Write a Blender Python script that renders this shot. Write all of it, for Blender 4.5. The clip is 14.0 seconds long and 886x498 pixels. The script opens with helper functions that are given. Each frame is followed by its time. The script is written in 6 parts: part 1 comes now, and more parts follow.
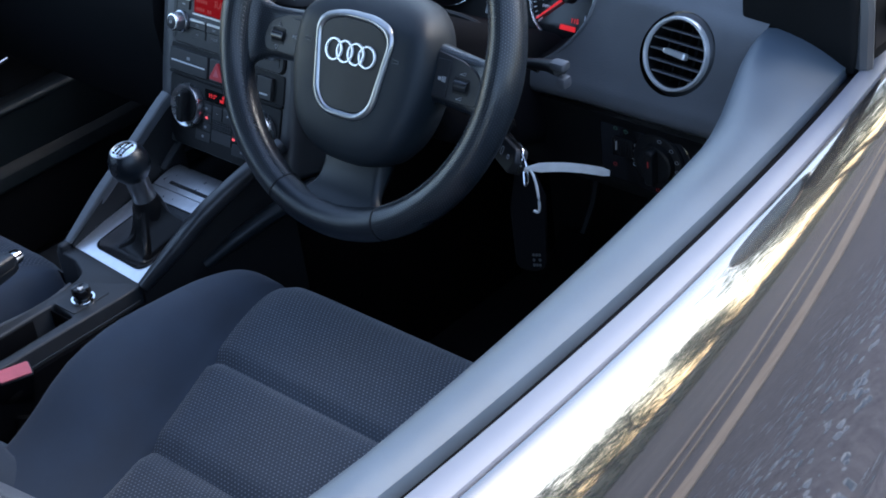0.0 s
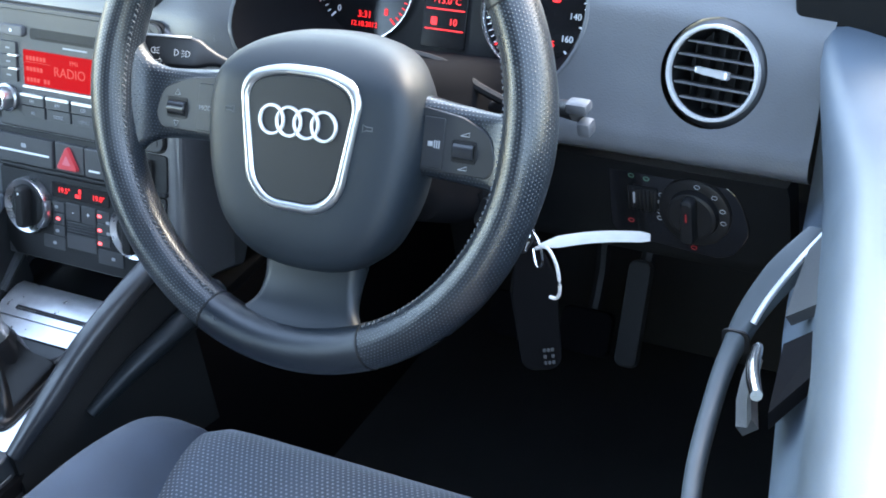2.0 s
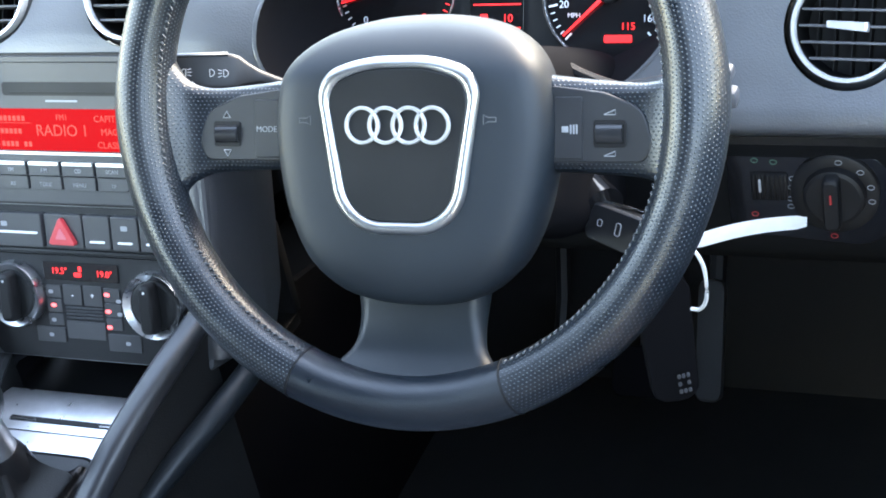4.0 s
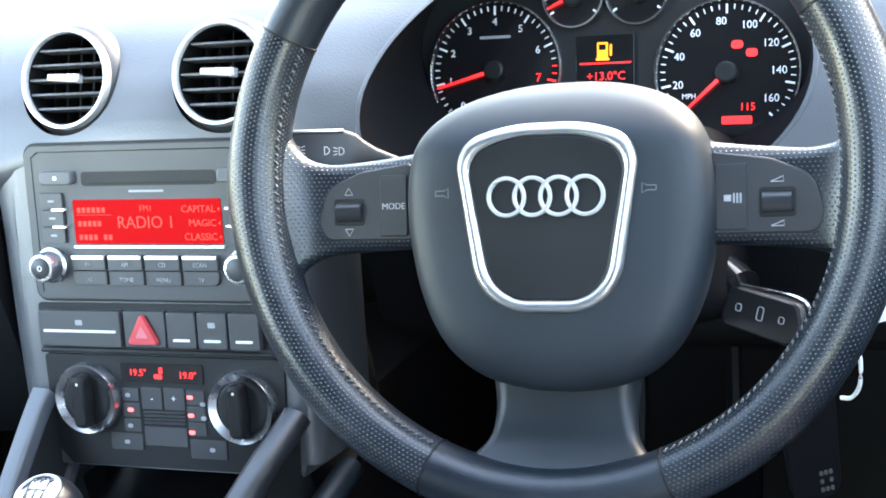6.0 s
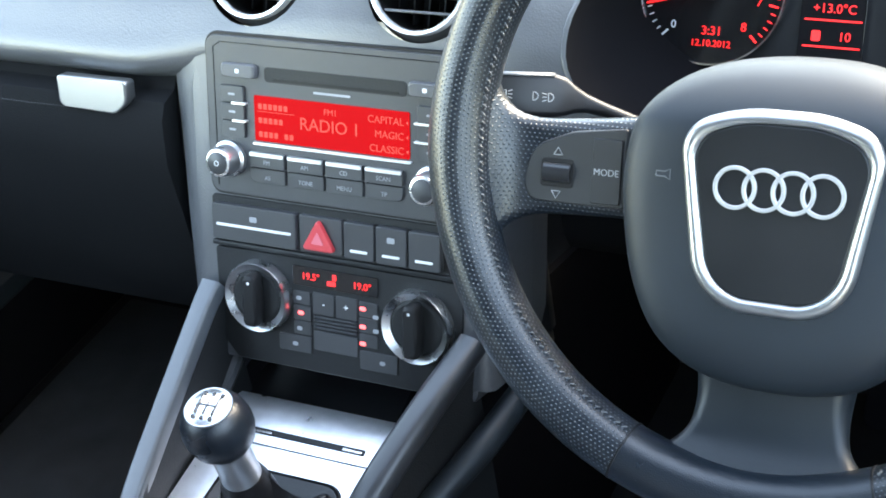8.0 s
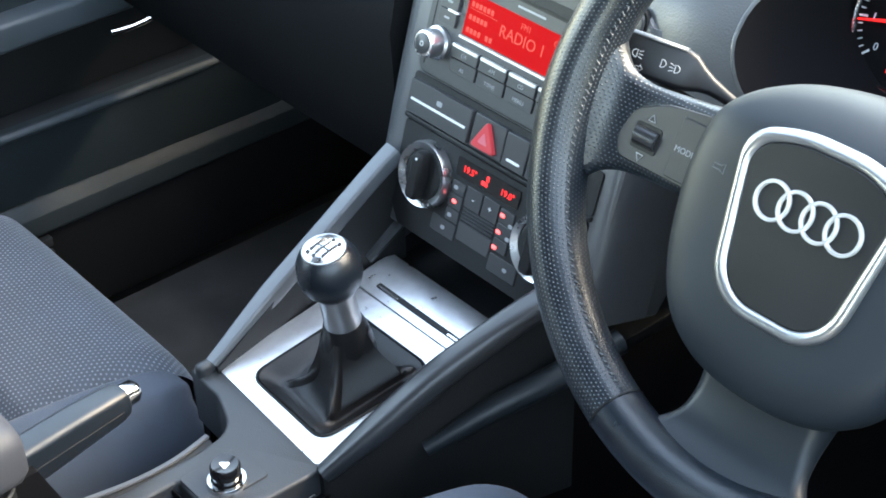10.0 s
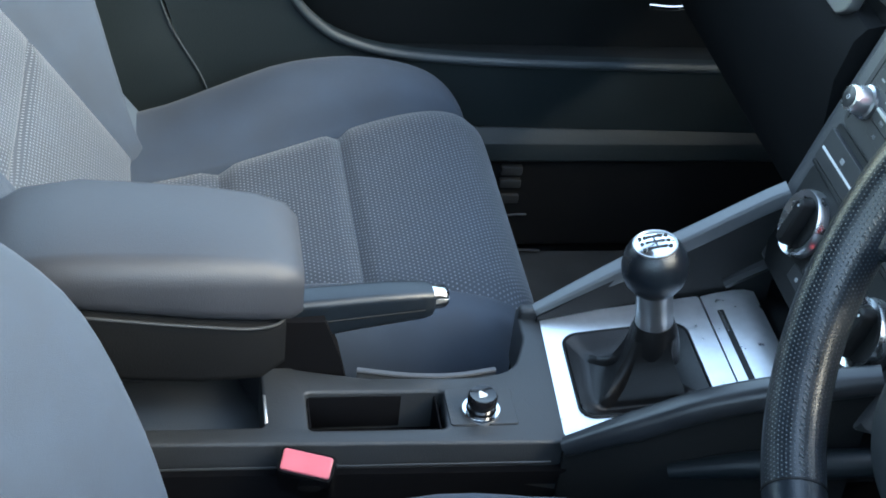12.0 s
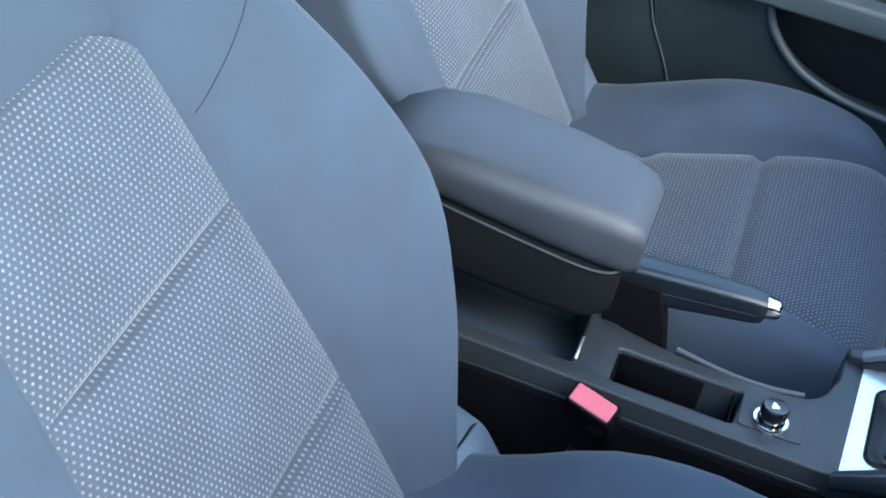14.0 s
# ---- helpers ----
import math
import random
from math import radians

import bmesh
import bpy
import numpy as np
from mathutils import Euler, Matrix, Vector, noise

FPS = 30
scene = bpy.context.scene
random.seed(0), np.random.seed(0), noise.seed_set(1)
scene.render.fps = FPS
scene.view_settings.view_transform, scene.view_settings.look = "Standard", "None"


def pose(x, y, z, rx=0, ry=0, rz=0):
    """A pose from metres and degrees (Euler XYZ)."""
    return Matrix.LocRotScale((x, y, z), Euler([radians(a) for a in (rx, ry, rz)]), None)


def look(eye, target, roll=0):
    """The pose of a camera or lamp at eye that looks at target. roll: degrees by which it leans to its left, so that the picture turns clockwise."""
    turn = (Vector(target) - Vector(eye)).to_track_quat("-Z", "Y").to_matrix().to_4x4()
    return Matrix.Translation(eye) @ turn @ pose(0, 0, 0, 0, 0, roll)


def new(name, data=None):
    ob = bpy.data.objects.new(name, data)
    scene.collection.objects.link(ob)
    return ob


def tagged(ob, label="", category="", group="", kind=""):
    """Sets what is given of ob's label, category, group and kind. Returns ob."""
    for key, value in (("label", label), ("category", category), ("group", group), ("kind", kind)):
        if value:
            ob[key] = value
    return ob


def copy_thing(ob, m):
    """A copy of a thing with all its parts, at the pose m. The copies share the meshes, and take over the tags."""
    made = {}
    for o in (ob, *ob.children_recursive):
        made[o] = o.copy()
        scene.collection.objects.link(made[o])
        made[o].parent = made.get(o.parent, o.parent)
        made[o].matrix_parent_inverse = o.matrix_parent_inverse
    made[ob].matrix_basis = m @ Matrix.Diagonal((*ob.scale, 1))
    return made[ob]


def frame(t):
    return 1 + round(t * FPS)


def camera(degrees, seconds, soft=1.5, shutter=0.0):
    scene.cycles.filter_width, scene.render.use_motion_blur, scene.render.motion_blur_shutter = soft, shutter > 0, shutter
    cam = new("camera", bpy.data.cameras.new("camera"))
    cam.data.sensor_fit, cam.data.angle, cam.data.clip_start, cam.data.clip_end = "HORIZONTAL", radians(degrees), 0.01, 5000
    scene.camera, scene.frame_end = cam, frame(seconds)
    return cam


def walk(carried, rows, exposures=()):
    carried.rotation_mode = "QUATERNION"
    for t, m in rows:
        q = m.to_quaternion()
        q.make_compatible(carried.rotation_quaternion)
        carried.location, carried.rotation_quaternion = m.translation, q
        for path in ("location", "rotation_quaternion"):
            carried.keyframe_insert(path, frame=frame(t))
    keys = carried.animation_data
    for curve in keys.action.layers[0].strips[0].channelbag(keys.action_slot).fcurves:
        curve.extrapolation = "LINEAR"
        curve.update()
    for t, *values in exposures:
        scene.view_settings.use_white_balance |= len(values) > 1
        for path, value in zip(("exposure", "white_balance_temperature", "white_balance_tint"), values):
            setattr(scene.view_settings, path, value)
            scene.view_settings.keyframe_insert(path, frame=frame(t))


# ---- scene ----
# ---- path ----
cam = camera(31.60, 14.0, soft=1.8)
PATH = [
    (0, look((1.4135, -0.9139, 1.4655), (0.8672, -0.3884, 0.9803), -7.91)),
    (0.5, look((1.2888, -0.8581, 1.4446), (0.7419, -0.3377, 0.9546), -7.75)),
    (1, look((1.1510, -0.8289, 1.4292), (0.6511, -0.2756, 0.9254), -8.36)),
    (1.5, look((1.0731, -0.8255, 1.3876), (0.6162, -0.2372, 0.8825), -6.77)),
    (2, look((0.9984, -0.7558, 1.3496), (0.5753, -0.1407, 0.8469), -9.21)),
    (2.5, look((0.9096, -0.7171, 1.3235), (0.4933, -0.0900, 0.8301), -10.28)),
    (3, look((0.8293, -0.7028, 1.2865), (0.4468, -0.0512, 0.7974), -10.22)),
    (3.2, look((0.8106, -0.7122, 1.2776), (0.4384, -0.0519, 0.7924), -10.34)),
    (5.3, look((0.6790, -0.7290, 1.1517), (0.3453, -0.0048, 0.7344), -13.02)),
    (5.5, look((0.6664, -0.7299, 1.1543), (0.3335, -0.0003, 0.7458), -12.02)),
    (6, look((0.6347, -0.7262, 1.1776), (0.3015, 0.0089, 0.7794), -11.26)),
    (6.5, look((0.6056, -0.7095, 1.2012), (0.2582, -0.0001, 0.7697), -11.80)),
    (7, look((0.5734, -0.6789, 1.2292), (0.2008, -0.0099, 0.7564), -11.93)),
    (7.5, look((0.5510, -0.6536, 1.2544), (0.1730, 0.0014, 0.7665), -10.31)),
    (8, look((0.5614, -0.6387, 1.2598), (0.1749, -0.0039, 0.7522), -10.24)),
    (8.2, look((0.5698, -0.6271, 1.2686), (0.1752, -0.0107, 0.7448), -10.26)),
    (10.3, look((0.7904, -0.5519, 1.2731), (0.2027, -0.1106, 0.7536), 0.35)),
    (10.5, look((0.8076, -0.5419, 1.2825), (0.2052, -0.1195, 0.7643), 1.63)),
    (11, look((0.8167, -0.4806, 1.2752), (0.1646, -0.1488, 0.7511), 4.46)),
    (11.5, look((0.8289, -0.4165, 1.2483), (0.1279, -0.2036, 0.7256), 6.09)),
    (12, look((0.8739, -0.3925, 1.2624), (0.1599, -0.2342, 0.7378), 6.84)),
    (12.5, look((0.9422, -0.3591, 1.2791), (0.2111, -0.2676, 0.7623), 9.24)),
    (13, look((0.9687, -0.3424, 1.2974), (0.2363, -0.3265, 0.7747), 10.47)),
    (13.5, look((0.9710, -0.3143, 1.2880), (0.2520, -0.3804, 0.7507), 12.87)),
    (14, look((0.9900, -0.2797, 1.2872), (0.2833, -0.4010, 0.7433), 13.15)),
]
# ---- path end ----
EXPOSURES = [
    (0.0, 1.85, 6500, 11), (1.0, 2.70, 7150, 9), (2.0, 3.72, 7650, 8), (3.0, 3.97, 8050, 10), (6.0, 4.1, 8400, 8),
    (8.2, 3.95, 8700, 7), (10.3, 3.75, 8900, 5), (11.5, 3.30, 8050, -1), (12.2, 3.02, 7250, -1), (13.0, 2.97, 6700, -1), (14.0, 2.94, 6380, -1),
]
walk(cam, PATH, EXPOSURES)

# ---- light ----
world = bpy.data.worlds.new("sky")
scene.world = world
world.use_nodes = True
sky = world.node_tree.nodes.new("ShaderNodeTexSky")
sky.sky_type, sky.sun_disc = "NISHITA", False
sky.sun_elevation, sky.sun_rotation = radians(36), radians(30)
background = world.node_tree.nodes["Background"]
world.node_tree.links.new(sky.outputs[0], background.inputs[0])
background.inputs[1].default_value = 0.215
sun = new("sun", bpy.data.lights.new("sun", "SUN"))
sun.data.energy, sun.data.angle, sun.data.color = 0.55, radians(28), (0.97, 0.985, 1.0)
sun.matrix_world = look((4.33, 7.5, 6.3), (0, 0, 0))


# ---- materials ----
def material(name, colour, rough=0.6, metal=0.0, grain=0.0, scale=900.0, vary=0.12, blotch=14.0, bump=0.0, coat=0.0, spec=0.5, sheen=0.0, emit=None, power=0.0):
    m = bpy.data.materials.new(name)
    m.use_nodes = True
    nodes, links = m.node_tree.nodes, m.node_tree.links
    b = nodes["Principled BSDF"]
    b.inputs["Base Color"].default_value = (*colour, 1)
    b.inputs["Roughness"].default_value = rough
    b.inputs["Metallic"].default_value = metal
    b.inputs["Specular IOR Level"].default_value = spec
    b.inputs["Coat Weight"].default_value = coat
    b.inputs["Coat Roughness"].default_value = 0.03
    b.inputs["Coat IOR"].default_value = 2.2
    b.inputs["Sheen Weight"].default_value = sheen
    b.inputs["Sheen Roughness"].default_value = 0.4
    if emit:
        b.inputs["Emission Color"].default_value = (*emit, 1)
        b.inputs["Emission Strength"].default_value = power
    co = nodes.new("ShaderNodeTexCoord")
    if vary:
        big = nodes.new("ShaderNodeTexNoise")
        big.inputs["Scale"].default_value, big.inputs["Detail"].default_value = blotch, 6
        links.new(co.outputs["Object"], big.inputs["Vector"])
        ramp = nodes.new("ShaderNodeMapRange")
        ramp.inputs["From Min"].default_value, ramp.inputs["From Max"].default_value = 0.3, 0.7
        ramp.inputs["To Min"].default_value, ramp.inputs["To Max"].default_value = 1 - vary, 1 + vary
        links.new(big.outputs["Fac"], ramp.inputs["Value"])
        mix = nodes.new("ShaderNodeVectorMath")
        mix.operation = "SCALE"
        mix.inputs[0].default_value = colour
        links.new(ramp.outputs[0], mix.inputs["Scale"])
        links.new(mix.outputs[0], b.inputs["Base Color"])
        rr = nodes.new("ShaderNodeMapRange")
        rr.inputs["From Min"].default_value, rr.inputs["From Max"].default_value = 0.3, 0.7
        rr.inputs["To Min"].default_value, rr.inputs["To Max"].default_value = max(rough - 0.06, 0.02), min(rough + 0.06, 1)
        links.new(big.outputs["Fac"], rr.inputs["Value"])
        links.new(rr.outputs[0], b.inputs["Roughness"])
    if grain:
        fine = nodes.new("ShaderNodeTexVoronoi" if bump else "ShaderNodeTexNoise")
        fine.inputs["Scale"].default_value = scale
        links.new(co.outputs["Object"], fine.inputs["Vector"])
        relief = nodes.new("ShaderNodeBump")
        relief.inputs["Strength"].default_value, relief.inputs["Distance"].default_value = grain, 0.0004
        links.new(fine.outputs[0], relief.inputs["Height"])
        links.new(relief.outputs[0], b.inputs["Normal"])
    return m


def dotted(name, base, dot, pitch_u, pitch_v, size, rough, relief, stagger=False, sheen=0.0, wide=1.0, uneven=0.5):
    """A surface with rows of small raised dots, laid by the mesh's own UV map in metres."""
    m = material(name, base, rough, vary=0.15, blotch=30, sheen=sheen)
    nodes, links = m.node_tree.nodes, m.node_tree.links
    b = nodes["Principled BSDF"]
    uv = nodes.new("ShaderNodeUVMap")
    div = nodes.new("ShaderNodeVectorMath")
    div.operation = "DIVIDE"
    div.inputs[1].default_value = (pitch_u, pitch_v, 1)
    links.new(uv.outputs[0], div.inputs[0])
    wob = nodes.new("ShaderNodeTexNoise")
    wob.inputs["Scale"].default_value = 40
    links.new(uv.outputs[0], wob.inputs["Vector"])
    sep = nodes.new("ShaderNodeSeparateXYZ")
    links.new(div.outputs[0], sep.inputs[0])

    def calc(op, a, c=None):
        n = nodes.new("ShaderNodeMath")
        n.operation = op
        for k, v in enumerate((a, c)):
            if v is None:
                continue
            if isinstance(v, (int, float)):
                n.inputs[k].default_value = v
            else:
                links.new(v, n.inputs[k])
        return n.outputs[0]

    u, v = sep.outputs[0], sep.outputs[1]
    if stagger:
        row = calc("MODULO", calc("FLOOR", v), 2.0)
        u = calc("ADD", u, calc("MULTIPLY", calc("ABSOLUTE", row), 0.5))
    fu = calc("SUBTRACT", calc("FRACT", u), 0.5)
    fv = calc("SUBTRACT", calc("FRACT", v), 0.5)
    fu = calc("MULTIPLY", fu, wide)
    r2 = calc("SQRT", calc("ADD", calc("MULTIPLY", fu, fu), calc("MULTIPLY", fv, fv)))
    hill = nodes.new("ShaderNodeMapRange")
    hill.interpolation_type = "SMOOTHSTEP"
    hill.inputs["From Min"].default_value, hill.inputs["From Max"].default_value = size + 0.12, size - 0.08
    links.new(r2, hill.inputs["Value"])
    cell = nodes.new("ShaderNodeTexWhiteNoise")
    cell.noise_dimensions = "2D"
    fl = nodes.new("ShaderNodeVectorMath")
    fl.operation = "FLOOR"
    links.new(div.outputs[0], fl.inputs[0])
    links.new(fl.outputs[0], cell.inputs["Vector"])
    amount = calc("MULTIPLY", hill.outputs[0], calc("ADD", calc("MULTIPLY", cell.outputs["Value"], uneven), 1.05 - uneven))
    mix = nodes.new("ShaderNodeMix")
    mix.data_type = "RGBA"
    links.new(amount, mix.inputs["Factor"])
    old = b.inputs["Base Color"].links[0].from_socket
    links.new(old, mix.inputs["A"])
    mix.inputs["B"].default_value = (*dot, 1)
    links.new(mix.outputs["Result"], b.inputs["Base Color"])
    bump = nodes.new("ShaderNodeBump")
    bump.inputs["Strength"].default_value, bump.inputs["Distance"].default_value = relief, 0.0008
    links.new(calc("ADD", hill.outputs[0], calc("MULTIPLY", wob.outputs["Fac"], 0.3)), bump.inputs["Height"])
    links.new(bump.outputs[0], b.inputs["Normal"])
    return m


DASH = material("dash_soft_plastic", (0.076, 0.080, 0.086), 0.34, grain=0.3, scale=700, bump=1, spec=0.8)
LOWER = material("dark_hard_plastic", (0.0105, 0.0115, 0.0125), 0.55, grain=0.3, scale=800, bump=1, spec=0.35)
TRIM = material("console_plastic", (0.026, 0.0285, 0.0315), 0.48, grain=0.3, scale=900, bump=1)
BLACK = material("matt_black_plastic", (0.009, 0.0092, 0.010), 0.5, grain=0.15, spec=0.25)
FACIA = material("facia_plastic", (0.042, 0.044, 0.047), 0.45, grain=0.15, scale=1500)
BUTTON = material("button_plastic", (0.038, 0.04, 0.043), 0.42, grain=0.1, scale=1800)
POD = material("dark_switch_plastic", (0.0165, 0.018, 0.0205), 0.46, grain=0.15, scale=1800)
GLOSSGREY = material("glossy_dark_plastic", (0.020, 0.021, 0.023), 0.22, vary=0.05)
GLOSS = material("gloss_black", (0.008, 0.008, 0.009), 0.12, vary=0)
CHROME = material("satin_chrome", (0.78, 0.79, 0.80), 0.16, 1.0, vary=0.04, blotch=60)
BADGE = material("bright_badge_metal", (0.82, 0.83, 0.84), 0.26, 0.65, vary=0)
DIAL = material("satin_dial_metal", (0.70, 0.71, 0.72), 0.28, 1.0, vary=0.05, blotch=60)
FRAME = material("satin_badge_frame", (0.40, 0.41, 0.42), 0.34, 0.95, vary=0)
RAIL = material("grey_rail_plastic", (0.072, 0.080, 0.088), 0.36, grain=0.15, scale=900, spec=0.8)
RAILDARK = material("dark_satin_plastic", (0.017, 0.020, 0.024), 0.34, grain=0.1, scale=900, spec=0.6)
SILVER = material("silver_paint", (0.62, 0.63, 0.64), 0.34, 0.7, vary=0.05, blotch=80)
PLATE = material("brushed_aluminium", (0.80, 0.81, 0.83), 0.33, 0.85, grain=0.1, scale=1200, vary=0.05, blotch=120)
LEATHER = material("smooth_leather", (0.0060, 0.0100, 0.0150), 0.33, grain=0.3, scale=1400, bump=1, spec=0.6)
PERFORATED = dotted("perforated_leather", (0.0045, 0.0082, 0.0125), (0.046, 0.058, 0.070), 0.0029, 0.0024, 0.15, 0.33, 0.55, stagger=True, uneven=0.15)
PERFORATED.node_tree.nodes["Principled BSDF"].inputs["Specular IOR Level"].default_value = 0.6
BOOT = material("soft_gaiter_leather", (0.005, 0.005, 0.0058), 0.34, grain=0.4, scale=1400, bump=1, spec=0.4)
HUBFACE = material("badge_panel_plastic", (0.0085, 0.0095, 0.011), 0.4, spec=0.35, grain=0.1, scale=2200, bump=1)
LOWSPOKE = material("lower_spoke_plastic", (0.0095, 0.0140, 0.0180), 0.42, spec=0.38, grain=0.2, scale=1500)
HUB = material("airbag_cover", (0.0094, 0.0146, 0.0200), 0.52, spec=0.36, grain=0.12, scale=2200, bump=1)
SPOKE = material("spoke_plastic", (0.07, 0.072, 0.078), 0.42, grain=0.2, scale=1500)
CLOTH = material("plain_seat_cloth", (0.034, 0.048, 0.070), 0.9, grain=0.6, scale=1600, vary=0.14, blotch=18, sheen=0.08)
WEAVE = dotted("woven_seat_cloth", (0.037, 0.047, 0.063), (0.16, 0.185, 0.215), 0.0050, 0.0038, 0.20, 0.85, 0.6, stagger=True, sheen=0.3, wide=1.2)
ARMREST = material("armrest_vinyl", (0.034, 0.037, 0.045), 0.5, grain=0.3, scale=1300, bump=1)
MAT = material("dark_grey_mat_carpet", (0.050, 0.053, 0.056), 0.95, grain=1.0, scale=1500, vary=0.25, blotch=20)
CARPET = material("black_carpet", (0.010, 0.0105, 0.0115), 0.95, grain=1.0, scale=1200)
DOORCARD = material("door_card_plastic", (0.046, 0.058, 0.067), 0.50, grain=0.12, scale=1200, bump=1)
DOORTOP = material("door_top_plastic", (0.072, 0.095, 0.122), 0.50, grain=0.12, scale=1200, bump=1, spec=0.35)
DOORLOW = material("door_card_lower", (0.013, 0.020, 0.023), 0.5, grain=0.35, scale=800, bump=1)
PAINT = material("dark_car_paint", (0.007, 0.008, 0.010), 0.35, 0.0, vary=0.03, coat=1.0, spec=0.15)
BELT = material("satin_belt_trim", (0.17, 0.178, 0.21), 0.50, 0.0, vary=0.04, spec=0.45)
STALK = material("matt_stalk_plastic", (0.0085, 0.0095, 0.0115), 0.45, grain=0.1, spec=0.4)
# shade of glovebox and knee panel put into a near-black; plain black elsewhere
GLOVE = material("black_and_shaded_plastic", (0.0085, 0.0090, 0.0098), 0.8, grain=0.3, scale=800, bump=1, spec=0.07)
RUBBER = material("black_rubber", (0.006, 0.006, 0.007), 0.9, spec=0.04)
THREAD = material("dark_grey_thread", (0.085, 0.09, 0.095), 0.8, vary=0)
WHITE = material("white_print", (0.75, 0.76, 0.76), 0.6, vary=0)
GREYPRINT = material("grey_print", (0.3, 0.31, 0.32), 0.6, vary=0)
GREENPRINT = material("dull_green_print", (0.07, 0.16, 0.10), 0.6, vary=0)
PAPER = material("white_paper", (0.8, 0.8, 0.8), 0.8, vary=0.05, blotch=120)
SCREEN = material("red_backlit_screen", (0.08, 0.002, 0.002), 0.6, vary=0, spec=0.05, emit=(1.0, 0.006, 0.02), power=0.043)
GLOWRED = material("red_lit_segment", (0.3, 0.02, 0.02), 0.4, vary=0, emit=(1.0, 0.02, 0.03), power=0.16)
LED = material("lit_red_lamp", (0.4, 0.06, 0.07), 0.4, vary=0, emit=(1.0, 0.10, 0.13), power=0.30)
DIMRED = material("dim_red_symbol", (0.16, 0.015, 0.015), 0.5, vary=0, emit=(1.0, 0.02, 0.03), power=0.010)
SCREENTEXT = material("pale_red_lit_text", (0.06, 0.012, 0.012), 0.5, vary=0, spec=0.1, emit=(1.0, 0.13, 0.13), power=0.066)
GLOWAMBER = material("amber_lit_symbol", (0.4, 0.2, 0.02), 0.4, vary=0, emit=(1.0, 0.36, 0.02), power=0.11)
REDPLASTIC = material("red_plastic", (0.62, 0.05, 0.06), 0.35, vary=0.05)
PINKRED = material("faded_red_plastic", (0.68, 0.15, 0.185), 0.4, vary=0.06, blotch=60)
CLEAR = bpy.data.materials.new("clear_lens")
CLEAR.use_nodes = True
_b = CLEAR.node_tree.nodes["Principled BSDF"]
_b.inputs["Transmission Weight"].default_value, _b.inputs["Roughness"].default_value, _b.inputs["IOR"].default_value = 1.0, 0.02, 1.1


def ground_material(name, a, c, scale, rough, bump):
    m = material(name, a, rough, vary=0, grain=0)
    nodes, links = m.node_tree.nodes, m.node_tree.links
    co = nodes.new("ShaderNodeTexCoord")
    n1, n2 = nodes.new("ShaderNodeTexNoise"), nodes.new("ShaderNodeTexNoise")
    n1.inputs["Scale"].default_value, n1.inputs["Detail"].default_value = scale, 8
    n2.inputs["Scale"].default_value = 0.35
    links.new(co.outputs["Object"], n1.inputs["Vector"]), links.new(co.outputs["Object"], n2.inputs["Vector"])
    add = nodes.new("ShaderNodeMath")
    add.operation = "MULTIPLY_ADD"
    links.new(n2.outputs["Fac"], add.inputs[0])
    add.inputs[1].default_value = 0.6
    links.new(n1.outputs["Fac"], add.inputs[2])
    ramp = nodes.new("ShaderNodeValToRGB")
    ramp.color_ramp.elements[0].position, ramp.color_ramp.elements[1].position = 0.55, 1.0
    ramp.color_ramp.elements[0].color, ramp.color_ramp.elements[1].color = (*a, 1), (*c, 1)
    links.new(add.outputs[0], ramp.inputs[0])
    b = nodes["Principled BSDF"]
    links.new(ramp.outputs[0], b.inputs["Base Color"])
    bp = nodes.new("ShaderNodeBump")
    bp.inputs["Strength"].default_value, bp.inputs["Distance"].default_value = bump, 0.01
    links.new(n1.outputs["Fac"], bp.inputs["Height"]), links.new(bp.outputs[0], b.inputs["Normal"])
    return m


ASPHALT = ground_material("asphalt", (0.080, 0.068, 0.072), (0.17, 0.150, 0.148), 30, 0.95, 0.8)
# soil colour raised to a bright tan that carries the sunlight
VERGE = ground_material("sunlit_toned_verge_soil", (0.40, 0.27, 0.18), (0.62, 0.46, 0.33), 9, 0.95, 0.8)
LEAF = material("green_leaf", (0.040, 0.068, 0.032), 0.6, vary=0.5, blotch=1.5)
BARK = material("tree_bark", (0.12, 0.09, 0.07), 0.9, grain=1, scale=60)

# ---- building blocks ----
PLACE = {}


def thing(name, m, label, category, group="", kind=""):
    """A top-level Empty at its base."""
    ob = new(name)
    ob.empty_display_size = 0.05
    ob.matrix_basis = m
    PLACE[ob.name] = m
    return tagged(ob, label, category, group, kind)


def part(name, bm, mat, parent, label="", space=None, sharp=38):
    """Links a bmesh as one mesh under a thing or a part. Its vertices are in the frame space (the world, unless given)."""
    home = PLACE[parent.name]
    bm.transform(home.inverted() @ (space or Matrix()))
    bmesh.ops.recalc_face_normals(bm, faces=bm.faces)
    me = bpy.data.meshes.new(name)
    bm.to_mesh(me)
    bm.free()
    me.materials.append(mat)
    me.shade_smooth()
    me.set_sharp_from_angle(angle=radians(sharp))
    for p in me.polygons:
        if len(p.vertices) > 4:
            p.use_smooth = False
    ob = new(name, me)
    ob.parent = parent
    PLACE[ob.name] = home
    return tagged(ob, label)


